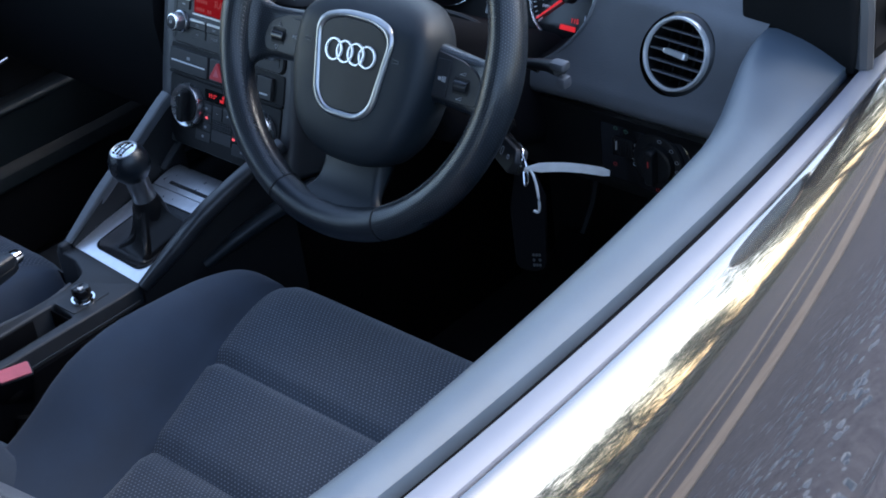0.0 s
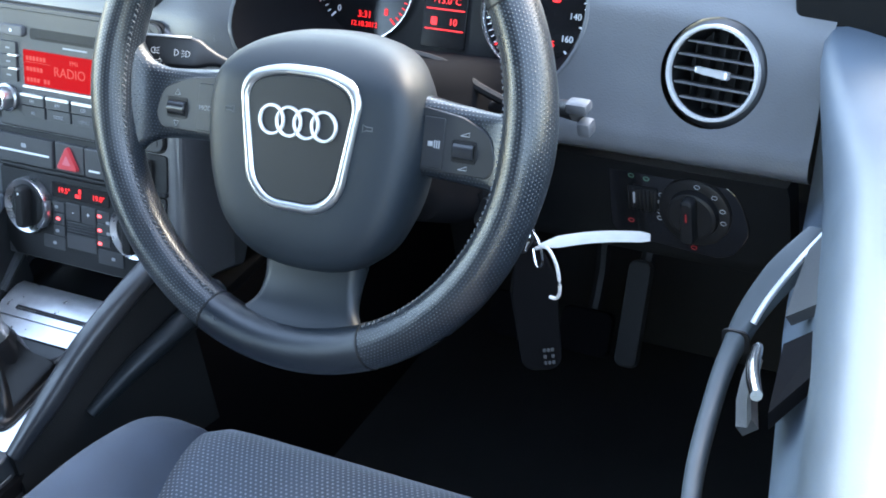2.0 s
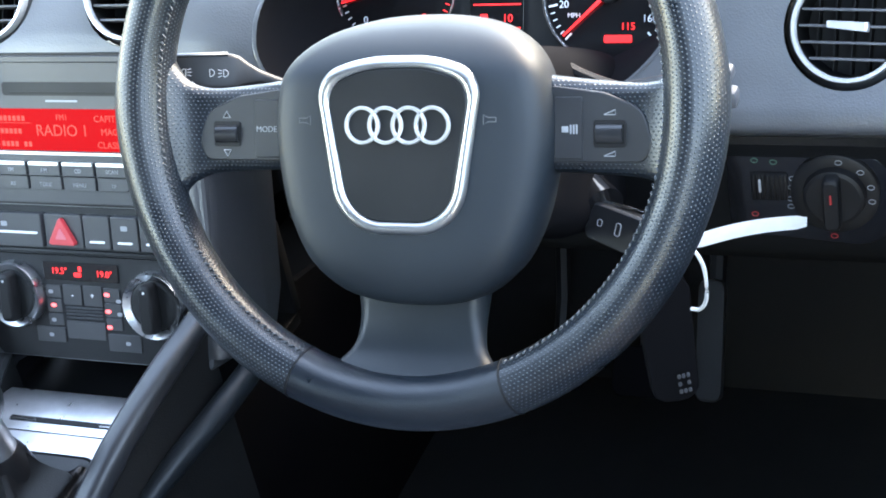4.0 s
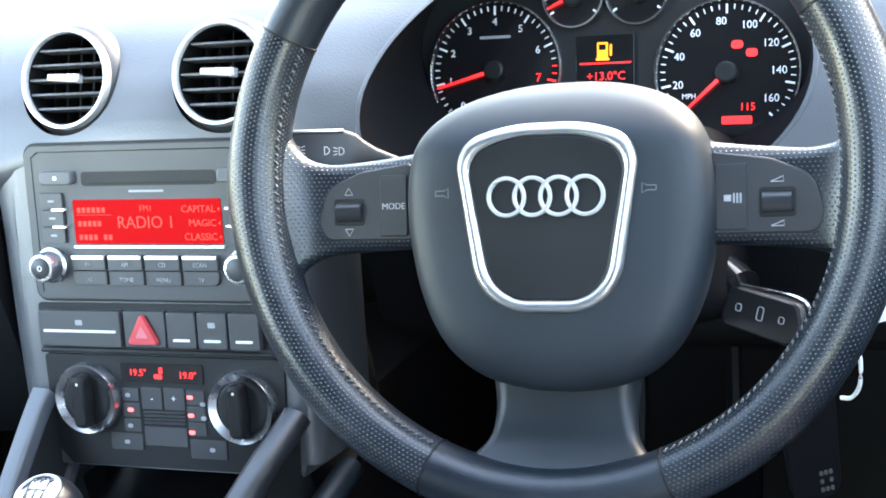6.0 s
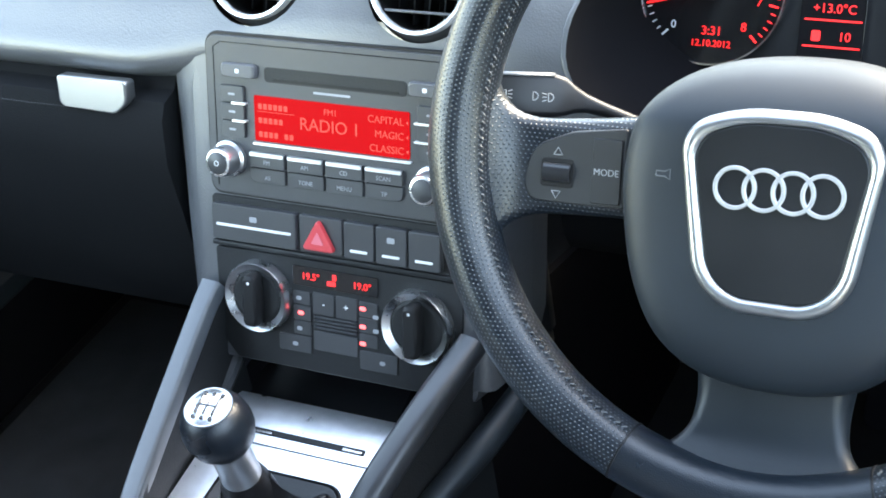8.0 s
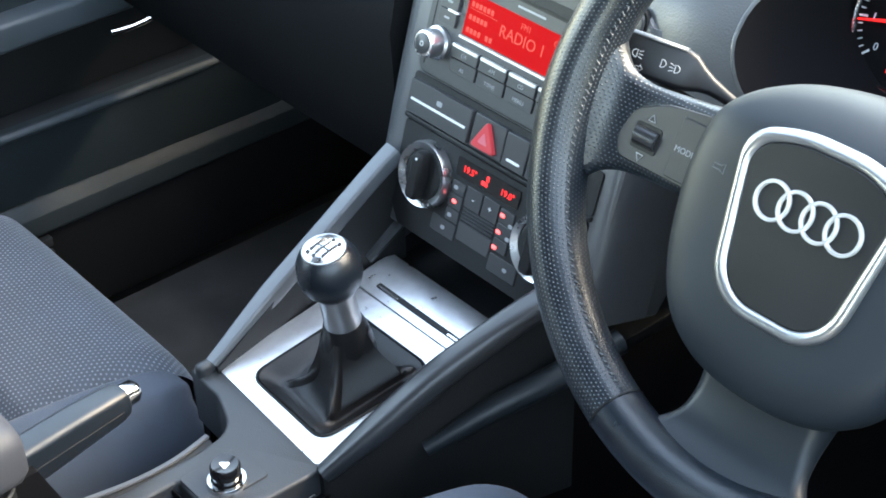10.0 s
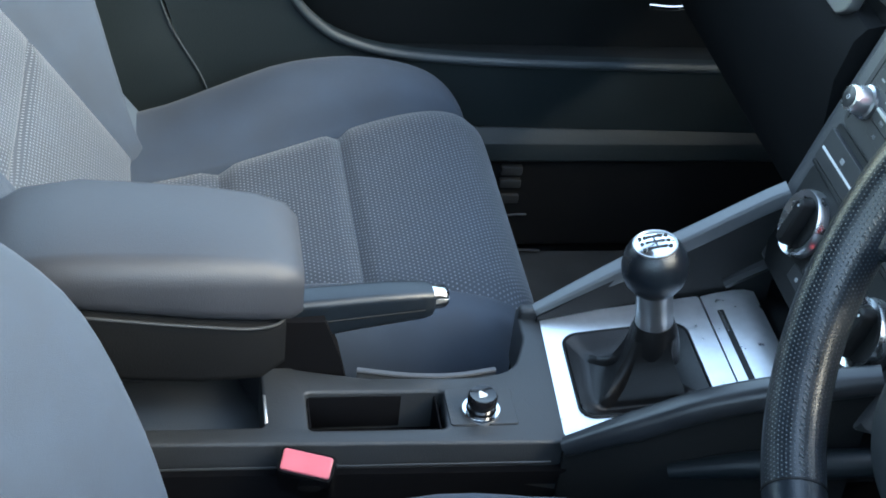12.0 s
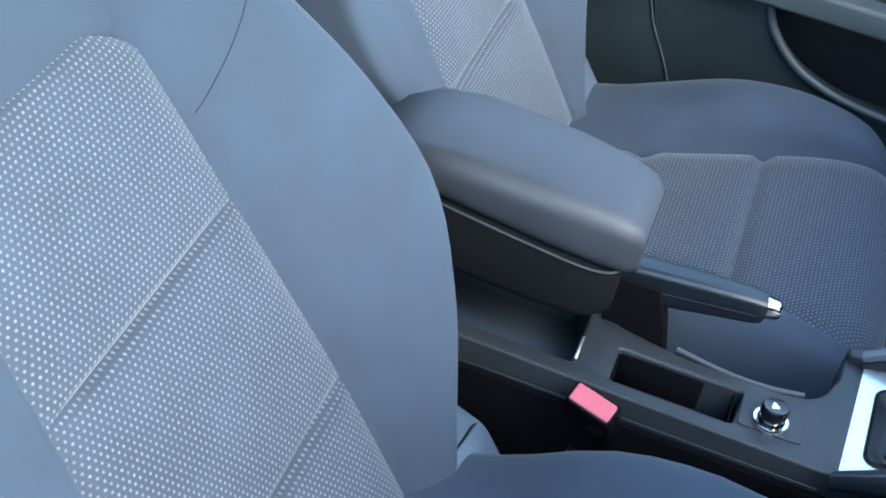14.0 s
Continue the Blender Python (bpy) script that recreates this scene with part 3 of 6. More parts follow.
secs = [[Vector((l, p.x - 0.0016 - 0.020 * max(0.0, (l - 0.036) / 0.06) ** 1.2, p.y)) for p in corner_loop([(-h, -q), (h, -q), (h, q), (-h, q)], 0.0035, 4)] for l, h, q in ((-0.014, 0.0105, 0.006), (-0.010, 0.0125, 0.0085), (0.032, 0.0125, 0.0085), (0.038, 0.0112, 0.0075), (0.044, 0.0080, 0.0055), (0.051, 0.0055, 0.0042), (0.062, 0.0042, 0.0036), (0.085, 0.004, 0.0036), (0.12, 0.004, 0.0036))]
part("lever", loft(secs), STALK, stalk, "", FST)
# paler strip puts the light on the lever's top into its colour
part("top_edge", loft([[Vector((l, v, w)) for v, w in ((0.0108, -0.0060), (0.0116, -0.0060), (0.0116, 0.0074), (0.0100, 0.0088), (0.0094, 0.0088))] for l in (-0.010, 0.031)]), RAIL, stalk, "pale strip painted as the lit upper edge", FST)


def lamp_symbol(u, v, flip, beams):
    """A lamp: an upright stroke closed by a bow, with beams on its flat side."""
    bow = [Vector((u + flip * 0.0030 * math.cos(a), v + 0.0024 * math.sin(a), 0.0087)) for a in np.linspace(-math.pi / 2, math.pi / 2, 9)]
    bits = [tube(bow + bow[:1], 0.00032, 5)]
    for k in beams:
        bits.append(tube([Vector((u - flip * 0.0010, v + 0.0016 * k, 0.0087)), Vector((u - flip * 0.0036, v + 0.0016 * k * 1.5, 0.0087))], 0.0003, 5))
    return joined(*bits)


part("lamp_mark", lamp_symbol(0.0030, -0.0012, -1, (-1, 0, 1)), GREYPRINT, stalk, "", FST)
part("lamp_mark", lamp_symbol(0.0185, -0.0020, 1, ()), GREYPRINT, stalk, "", FST)
part("lamp_mark", lamp_symbol(0.0275, -0.0026, 1, (-1, 0, 1)), GREYPRINT, stalk, "", FST)
for u, flip in ((-0.0005, -1), (0.0065, 1)):
    part("turn_mark", tube([Vector((u + flip * x, y - 0.0092, 0.0087)) for x, y in ((-0.0020, -0.0008), (0.0004, -0.0008), (0.0004, -0.0020), (0.0024, 0), (0.0004, 0.0020), (0.0004, 0.0008), (-0.0020, 0.0008), (-0.0020, -0.0008))], 0.0003, 5), GREYPRINT, stalk, "", FST)
wiper = thing("wiper_stalk", Matrix.Translation((0.46, 0.13, 0.79)), "black wiper stalk with a grey tip", "stalk", "stalks on the column")
part("lever", tube([(0.44, 0.155, 0.755), (0.50, 0.136, 0.775), (0.53, 0.124, 0.783)], [0.005, 0.006, 0.008], 10, 8), STALK, wiper)
part("tip", joined(rbox(0.524, 0.542, 0.114, 0.127, 0.785, 0.794, 0.003), rbox(0.533, 0.544, 0.112, 0.125, 0.768, 0.780, 0.003)), SPOKE, wiper, "grey plastic end switch")

key = thing("car_key", Matrix.Translation((0.44, 0.12, 0.69)), "black car key in the ignition with a white paper tag", "key")
FK = Matrix.Translation((0.462, 0.112, 0.678)) @ pose(0, 0, 0, 62, 0, -28)
part("lock_barrel", tube([(0.42, 0.15, 0.69), (0.443, 0.128, 0.684)], 0.016, 16), GLOSS, key)
part("key_head", slab(corner_loop([(-0.030, -0.013), (0.026, -0.015), (0.032, 0.0), (0.026, 0.013), (-0.030, 0.012)], 0.006, 5), -0.007, 0.007, 0.003), POD, key, "black key head", FK)
for u, w_, h_ in ((-0.0165, 0.0020, 0.0022), (0.0, 0.0022, 0.0042), (0.0160, 0.0020, 0.0020)):
    loop = [Vector((p.x, p.y, 0.0072)) for p in rect(u - w_, u + w_, -h_, h_, 0.0014)]
    part("button_mark", tube(loop + loop[:1], 0.0004, 5), GREYPRINT, key, "", FK)
part("chrome_edge", tube([FK @ Vector(p) for p in ((-0.026, 0.0125, 0), (0.020, 0.0150, 0), (0.032, 0.006, 0), (0.034, -0.008, 0))], 0.0016, 8, 16), CHROME, key, "chrome key edge")
part("split_ring", tube([(0.494, 0.098, 0.690), (0.503, 0.092, 0.682), (0.507, 0.088, 0.668), (0.500, 0.090, 0.660), (0.495, 0.096, 0.672)], 0.0011, 6, 16), CHROME, key)
part("string", tube([(0.500, 0.092, 0.676), (0.512, 0.088, 0.682), (0.520, 0.085, 0.670), (0.519, 0.088, 0.645), (0.513, 0.092, 0.632), (0.506, 0.094, 0.630)], 0.0014, 6, 24), PAPER, key, "white paper string")
tag_a, tag_b = Vector((0.506, 0.086, 0.684)), Vector((0.5775, 0.130, 0.6785))
rows = []
for i in range(13):
    s = i / 12
    p = tag_a.lerp(tag_b, s) + Vector((0, 0, 0.004 * math.sin(s * 3.1)))
    wdt = 0.0058 * min(1, 0.3 + 4 * s, 0.72 + 4 * (1 - s))
    rows.append([p + Vector((0.001, -0.002 * s, wdt)), p + Vector((0, -0.0016, wdt * 0.2)), p + Vector((0, 0, -wdt)), p + Vector((0, 0.0012, wdt * 0.2))])
part("paper_tag", loft(rows), PAPER, key, "folded white paper tag")
part("fob", slab(corner_loop([(-0.017, -0.062), (0.015, -0.066), (0.019, 0.02), (0.006, 0.058), (-0.010, 0.056), (-0.019, 0.01)], 0.012, 5), -0.004, 0.004, 0.002), RUBBER, key, "black leather key fob", Matrix.Translation((0.482, 0.112, 0.607)) @ pose(0, 0, 0, 84, 0, 30))
part("fob_mark", joined(*[slab(rect(0.001 + 0.0032 * (k % 3), 0.0035 + 0.0032 * (k % 3), -0.058 + 0.006 * (k // 3), -0.0545 + 0.006 * (k // 3), 0.001, 2), 0.0036, 0.0045, 0.0002) for k in range(9) if k != 4]), SPOKE, key, "worn silver emblem marks", Matrix.Translation((0.482, 0.112, 0.607)) @ pose(0, 0, 0, 84, 0, 30))

# ---- dashboard ----
CX = 0.02
dash = thing("dashboard", Matrix.Translation((CX, 0.3, 0.5)), "dark grey soft plastic dashboard with round vents", "dashboard")
PROFILES = [
    (-0.70, [(0.158, 0.742), (0.146, 0.752), (0.143, 0.764), (0.152, 0.780), (0.185, 0.812), (0.240, 0.842), (0.320, 0.864), (0.440, 0.876), (0.640, 0.880)]),
    (-0.16, [(0.158, 0.742), (0.146, 0.752), (0.143, 0.764), (0.152, 0.780), (0.180, 0.815), (0.230, 0.846), (0.310, 0.866), (0.440, 0.878), (0.640, 0.880)]),
    (CX, [(0.150, 0.772), (0.154, 0.786), (0.159, 0.797), (0.166, 0.807), (0.186, 0.828), (0.225, 0.852), (0.300, 0.870), (0.440, 0.880), (0.640, 0.880)]),
    (0.14, [(0.146, 0.747), (0.151, 0.767), (0.157, 0.786), (0.165, 0.801), (0.186, 0.826), (0.225, 0.852), (0.300, 0.872), (0.440, 0.884), (0.640, 0.880)]),
    (0.34, [(0.190, 0.700), (0.178, 0.712), (0.180, 0.728), (0.190, 0.752), (0.212, 0.800), (0.240, 0.850), (0.300, 0.884), (0.440, 0.890), (0.640, 0.880)]),
    (0.50, [(0.206, 0.697), (0.194, 0.707), (0.196, 0.720), (0.208, 0.738), (0.236, 0.785), (0.258, 0.812), (0.300, 0.832), (0.440, 0.846), (0.640, 0.850)]),
    (0.735, [(0.206, 0.697), (0.194, 0.707), (0.196, 0.720), (0.210, 0.738), (0.238, 0.780), (0.260, 0.802), (0.300, 0.816), (0.440, 0.826), (0.640, 0.830)]),
]


def dash_profile(x, n=40):
    xs = [p[0] for p in PROFILES]
    k = max(0, min(len(xs) - 2, sum(x > q for q in xs) - 1))
    s = (x - xs[k]) / (xs[k + 1] - xs[k])
    s = s * s * (3 - 2 * s)
    pts = [(x, a[0] * (1 - s) + b[0] * s, a[1] * (1 - s) + b[1] * s) for a, b in zip(PROFILES[k][1], PROFILES[k + 1][1])]
    return spline(pts, n)


HOLE = (0.3345, 0.795, 0.1495, 0.083)


def in_hole(p, grow=0.0):
    return ((p.x - HOLE[0]) / (HOLE[2] + grow)) ** 2 + ((p.z - HOLE[1]) / (HOLE[3] + grow)) ** 2 < 1


VENTS = [frame_of((-0.0470, 0.1834, 0.826), 30), frame_of((0.0842, 0.179, 0.827), 30), frame_of((0.5934, 0.2297, 0.7673), 26) @ pose(0, 0, 0, 0, -1, -2)]
VENT_INV = [m.inverted() for m in VENTS]
bm = bmesh.new()
cols = [[bm.verts.new(p) for p in dash_profile(x, 90)] for x in np.linspace(-0.66, 0.678, 233)]
for i in range(len(cols) - 1):
    for k in range(89):
        q = [cols[i][k], cols[i + 1][k], cols[i + 1][k + 1], cols[i][k + 1]]
        if not all(in_hole(v.co) for v in q) and not any(all((m @ v.co).to_2d().length < 0.0420 and abs((m @ v.co).z) < 0.05 for v in q) for m in VENT_INV):
            bm.faces.new(q)


def pad_at(x, z):
    """The pad's surface at a place across and up."""
    pts = dash_profile(x, 90)
    for p, q in zip(pts[3:], pts[4:]):
        if p.z <= z <= q.z:
            return Vector((x, p.y + (q.y - p.y) * (z - p.z) / max(q.z - p.z, 1e-6), z))
    return None


# draw the grid's points that lie inside an opening out to its rim
for v in bm.verts:
    if not v.link_faces:
        continue
    goal = None
    if in_hole(v.co):
        a, c = (v.co.x - HOLE[0]) / HOLE[2], (v.co.z - HOLE[1]) / HOLE[3]
        r = max(math.hypot(a, c), 1e-3)
        goal = (HOLE[0] + HOLE[2] * a / r, HOLE[1] + HOLE[3] * c / r)
    for m, back in zip(VENT_INV, VENTS):
        q = m @ v.co
        r = q.to_2d().length
        if r < 0.0420 and abs(q.z) < 0.05:
            w = back @ Vector((q.x * 0.0420 / r, q.y * 0.0420 / r, q.z))
            goal = (w.x, w.z)
    spot = pad_at(*goal) if goal else None
    if spot:
        v.co = spot
part("upper_pad", bm, DASH, dash, "dark grey soft-touch upper pad", sharp=60)


def dash_at(x, z):
    pts = dash_profile(x, 120)
    k = min(range(len(pts)), key=lambda i: abs(pts[i].z - z))
    return pts[k]


ell = [(HOLE[0] + HOLE[2] * math.cos(a), HOLE[1] + HOLE[3] * math.sin(a)) for a in np.linspace(0, 2 * math.pi, 72, endpoint=False)]
edge = [dash_at(x, z) for x, z in ell]
FC = frame_of((0.3285, 0.2873, 0.7753), 27)
tun = []
for grow, s in ((1.008, 0.0), (1.004, -0.0008), (0.994, -0.0010), (0.985, -0.0004), (0.955, 0.2), (0.95, 1.0)):
    ring = []
    for (x, z), p in zip(ell, edge):
        far = FC @ Vector(((HOLE[0] - 0.33) + (x - HOLE[0]) * 0.99, (z - 0.775) * 1.05, -0.004))
        gx, gz = HOLE[0] + (x - HOLE[0]) * grow, HOLE[1] + (z - HOLE[1]) * grow
        near = Vector((gx, dash_at(gx, gz).y if grow > 1.0 else p.y, gz))
        ring.append(near.lerp(far, s) if s > 0 else near + Vector((0, s, 0)))
    tun.append(ring)
part("binnacle_lip", loft(tun[:4], cap=False), DASH, dash, "soft lip round the instruments")
part("binnacle", loft(tun[3:], cap=False), RUBBER, dash, "black instrument binnacle surround")

# lower panels
def lower_panel(x0, x1, prof, mat, name, label=""):
    secs = [[Vector((x, y, z)) for y, z in prof] + [Vector((x, y + 0.02, z)) for y, z in prof[::-1]] for x in np.linspace(x0, x1, 6)]
    return part(name, loft(secs), mat, dash, label)


# both panels coloured darker than the dash to carry the shade below it
lower_panel(0.150, 0.660, [(0.200, 0.694), (0.206, 0.680), (0.207, 0.615), (0.215, 0.598), (0.27, 0.555), (0.40, 0.53)], GLOVE, "knee_panel", "lower dash panel with its shade painted near black")
glove = lower_panel(-0.655, -0.121, [(0.156, 0.746), (0.150, 0.738), (0.136, 0.735), (0.1275, 0.724), (0.120, 0.690), (0.124, 0.60), (0.15, 0.53), (0.22, 0.50)], GLOVE, "glovebox_lid", "glovebox lid with its shade painted near black")
part("ledge_edge", tube([(-0.655, 0.131, 0.7245), (-0.24, 0.131, 0.7245), (-0.223, 0.131, 0.7245)], 0.0025, 8, 30), DASH, dash)
gh = slab(corner_loop([(-0.0320, -0.0115), (0.020, -0.0135), (0.0320, -0.004), (0.0325, 0.0125), (-0.0320, 0.0120)], [0.006, 0.012, 0.010, 0.003, 0.003], 6), -0.008, 0.0025, 0.002)
part("glovebox_handle", gh, FRAME, glove, "silver glovebox handle", Matrix.Translation((-0.181, 0.1315, 0.739)) @ frame_of((0, 0, 0), 14))

# centre stack: its frame and the hull between dash and console
FS = frame_of((CX + 0.0007, 0.0926, 0.6096), 18.7)
prof = [(-0.119, -0.012), (-0.119, 0.150), (-0.114, 0.174), (-0.100, 0.186), (0.100, 0.186), (0.114, 0.174), (0.119, 0.150), (0.119, -0.012), (0.110, -0.056), (-0.110, -0.056)]
part("centre_fascia", slab(corner_loop(prof, 0.006, 3), -0.10, -0.0005, 0.004), DASH, dash, "dark grey centre stack", FS)
for sgn in (-1, 1):
    secs = []
    for v, flare, back in ((0.179, 0.022, 0.018), (0.172, 0.023, 0.011), (0.145, 0.017, 0.007), (0.100, 0.0105, 0.003), (0.040, 0.0045, 0.0), (-0.020, -0.001, 0.0), (-0.045, -0.004, 0.0)):
        flare *= 1.0 if sgn < 0 else -0.25
        secs.append([Vector((sgn * (min(u, 0.130 if sgn < 0 else 0.1215) + flare * f), v, w - back * f)) for u, w, f in ((0.1035, -0.06, 0.0), (0.1035, -0.0008, 0.0), (0.1105, 0.0004, 0.1), (0.1180, -0.0012, 0.4), (0.1245, -0.0062, 0.7), (0.1285, -0.0150, 1.0), (0.1300, -0.0300, 1.0), (0.1300, -0.07, 1.0))])
    dense = [[spline([q[k] for q in secs], 20)[i] for k in range(len(secs[0]))] for i in range(20)]
    part("stack_cheek", loft(dense), DASH, dash, "dark grey rounded stack side", FS, sharp=50)


# ---- air vents ----
def air_vent(m):
    v = thing("air_vent", m, "round air vent with satin chrome ring and black slats", "air vent", "round dashboard vents")
    part("collar", lathe([(0.0432, -0.02), (0.0428, -0.0075), (0.0415, -0.0045), (0.0395, -0.0015), (0.0372, 0.0006), (0.0366, -0.001), (0.0366, -0.02)], 56, cap=False), TRIM, v, "", m)
    part("chrome_ring", ring_band(0.0338, 0.0372, -0.004, 0.0075, 64), BADGE, v, "satin chrome ring", m)
    part("well", lathe([(0.0335, 0.003), (0.033, -0.035), (0.001, -0.036)], 40, cap=False), BLACK, v, "", m)
    for k, y in enumerate((-0.0215, -0.0108, 0.0, 0.0108, 0.0215)):
        half = math.sqrt(max(0.0326**2 - y * y, 1e-6))
        part("slat", rbox(-half, half, y - 0.0009, y + 0.0009, -0.014, 0.003, 0.0007), SPOKE, v, "", m)
    for k in range(-2, 3):
        x = k * 0.0115
        half = math.sqrt(0.032**2 - x * x)
        part("fin", rbox(x - 0.0007, x + 0.0007, -half, half, -0.028, -0.015, 0.0004), BLACK, v, "", m)
    part("tab", slab(corner_loop([(-0.0135, -0.0012), (0.0135, -0.0036), (0.0135, 0.0030), (-0.0135, 0.0036)], 0.0012, 4), 0.002, 0.009, 0.002), SILVER, v, "silver adjusting tab", m)
    return v


for m in VENTS:
    air_vent(m)

# ---- instrument cluster ----
cluster = thing("instrument_cluster", FC, "black instrument cluster with red needles and lit red displays", "instrument cluster")
part("backing", slab(corner_loop([(-0.19, -0.085), (0.17, -0.085), (0.17, 0.10), (-0.19, 0.10)], 0.04, 8), -0.012, -0.003, 0.001), BLACK, cluster, "", FC)


def dial(cx, cy, r, a0, a1, ticks, labels, needle, red_from=None, name="dial"):
    d = part(name, disc(r, -0.004, 0.0, 0.0005, 56, (cx, cy)), GLOSS, cluster, "black dial face", FC)
    part("dial_ring", ring_band(r - 0.0013, r + 0.0007, -0.002, 0.0035, 64, (cx, cy)), CHROME, d, "thin chrome ring", FC)
    n = ticks
    for i in range(n + 1):
        a = radians(a0 + (a1 - a0) * i / n)
        long = i % 5 == 0 if n % 5 == 0 else i % 2 == 0
        l0, l1, h = r * (0.80 if long else 0.86), r * 0.93, 0.0007 if long else 0.0004
        m = FC @ Matrix.Translation((cx, cy, 0)) @ Matrix.Rotation(a, 4, "Z")
        part("tick", slab(rect(l0, l1, -h, h, 0.0002, 1), 0.0002, 0.0008, 0.0001), GLOWRED if red_from is not None and i >= red_from else WHITE, d, "", m)
    for text, frac in labels:
        a = radians(a0 + (a1 - a0) * frac)
        write(text, r * 0.15, cx + r * 0.70 * math.cos(a), cy + r * 0.70 * math.sin(a), 0.0005, WHITE, d, FC)
    a = radians(needle)
    m = FC @ Matrix.Translation((cx, cy, 0)) @ Matrix.Rotation(a, 4, "Z")
    part("needle", slab([Vector((r * 0.16, -0.0013)), Vector((r * 0.90, -0.0006)), Vector((r * 0.90, 0.0006)), Vector((r * 0.16, 0.0013))], 0.0035, 0.0050, 0.0002), GLOWRED, d, "lit red needle", m)
    part("hub_cap", lathe([(0.0075, 0.001), (0.0075, 0.0055), (0.006, 0.0065)], 24, (cx, cy)), BLACK, d, "", FC)
    return d


tacho = dial(-0.084, 0.002, 0.051, 225, -45, 40, [(str(k), k / 8) for k in range(0, 7)], 195, 33)
write("7", 0.0085, -0.084 + 0.034 * math.cos(radians(-11)), 0.002 + 0.034 * math.sin(radians(-11)), 0.0005, GLOWRED, tacho, FC)
write("8", 0.0085, -0.084 + 0.034 * math.cos(radians(-45)), 0.002 + 0.034 * math.sin(radians(-45)), 0.0005, GLOWRED, tacho, FC)
write("3:31", 0.0085, -0.082, -0.026, 0.0006, GLOWRED, tacho, FC)
write("12.10.2012", 0.0064, -0.082, -0.0345, 0.0006, GLOWRED, tacho, FC)
part("scale_caption", slab(rect(-0.096, -0.072, 0.0255, 0.0275, 0.0005, 1), 0.0002, 0.0006, 0.0001), GREYPRINT, tacho, "", FC)
speedo = dial(0.087, -0.006, 0.051, 225, -45, 40, [(str(20 * k), k / 8.4) for k in range(1, 9)], 222)
write("MPH", 0.005, 0.060, -0.022, 0.0006, WHITE, speedo, FC)
write("115", 0.0075, 0.101, -0.0305, 0.0006, GLOWRED, speedo, FC)
part("mileage", slab(rect(0.083, 0.104, -0.042, -0.0365, 0.0006, 1), 0.0002, 0.0006, 0.0001), GLOWRED, speedo, "", FC)
for u, v in ((0.094, 0.013), (0.104, 0.007)):
    part("warning_light", slab(rect(u - 0.004, u + 0.004, v - 0.0028, v + 0.0028, 0.0022, 3), 0.0002, 0.0008, 0.0001), GLOWRED, speedo, "", FC)
dial(-0.024, 0.053, 0.0225, 215, -35, 8, [], 205, None, "dial")
dial(0.023, 0.053, 0.0225, 215, -35, 8, [], 150, None, "dial")
info = part("info_screen", slab(rect(-0.0225, 0.0205, -0.046, 0.024, 0.001), -0.003, 0.0, 0.0004), GLOSS, cluster, "dark information screen", FC)
for v in (0.0035, -0.0135, -0.031):
    part("divider", slab(rect(-0.0195, 0.0185, v, v + 0.0011, 0.0003, 1), 0.0001, 0.0006, 0.0001), GLOWRED, info, "", FC)
pump = joined(slab(rect(-0.0065, 0.0015, 0.0075, 0.019, 0.0008, 2), 0.0001, 0.0006, 0.0001), slab(rect(-0.0075, 0.0025, 0.0060, 0.0078, 0.0004, 1), 0.0001, 0.0007, 0.0001), slab(rect(0.0028, 0.0044, 0.009, 0.0175, 0.0006, 2), 0.0001, 0.0006, 0.0001))
part("fuel_symbol", pump, GLOWAMBER, info, "amber fuel pump symbol", FC)
part("symbol_window", slab(rect(-0.0050, 0.0, 0.0135, 0.0175, 0.0005, 1), 0.0006, 0.0010, 0.0001), GLOSS, info, "", FC)
write("+13.0°C", 0.0085, 0.0, -0.0055, 0.0005, GLOWRED, info, FC)
write("10", 0.0085, 0.008, -0.0235, 0.0005, GLOWRED, info, FC)
part("range_symbol", slab(rect(-0.014, -0.008, -0.027, -0.020, 0.001, 2), 0.0001, 0.0006, 0.0001), GLOWRED, info, "", FC)

# ---- radio ----
radio = thing("car_radio", FS @ pose(0, 0.13, 0), "grey car radio with a red lit display and two chrome knobs", "radio")
part("gasket", slab(rect(-0.1025, 0.1025, 0.0715, 0.1895, 0.010, 5), -0.004, 0.0006, 0.0004), BLACK, radio, "", FS)
facia = part("facia", slab(rect(-0.1005, 0.1005, 0.0735, 0.1875, 0.0085, 5), -0.002, 0.0032, 0.001), FACIA, radio, "", FS)
part("inset_line", joined(*[tube([(a, b, 0.0033), (c, d, 0.0033)], 0.0004, 5) for a, b, c, d in ((-0.094, 0.079, -0.094, 0.179), (-0.094, 0.179, -0.088, 0.183), (-0.088, 0.183, 0.088, 0.183), (0.088, 0.183, 0.094, 0.179), (0.094, 0.179, 0.094, 0.079))]), BLACK, facia, "", FS)
part("disc_slot", slab(rect(-0.052, 0.060, 0.1575, 0.168, 0.003), 0.0005, 0.0036, 0.0003), LOWER, facia, "black disc slot", FS)
part("slot_gap", slab(rect(-0.045, 0.054, 0.1585, 0.1605, 0.0008, 2), 0.002, 0.0040, 0.0002), BLACK, facia, "", FS)
for u0, u1 in ((-0.0865, -0.0575), (0.062, 0.0885)):
    b = part("button", slab(rect(u0, u1, 0.1590, 0.1690, 0.003), 0.001, 0.0072, 0.002), SPOKE, facia, "", FS)
    part("button_mark", slab(rect((u0 + u1) / 2 - 0.0016, (u0 + u1) / 2 + 0.0016, 0.1625, 0.1655, 0.0005, 1), 0.0068, 0.0075, 0.0001), WHITE, b, "", FS)
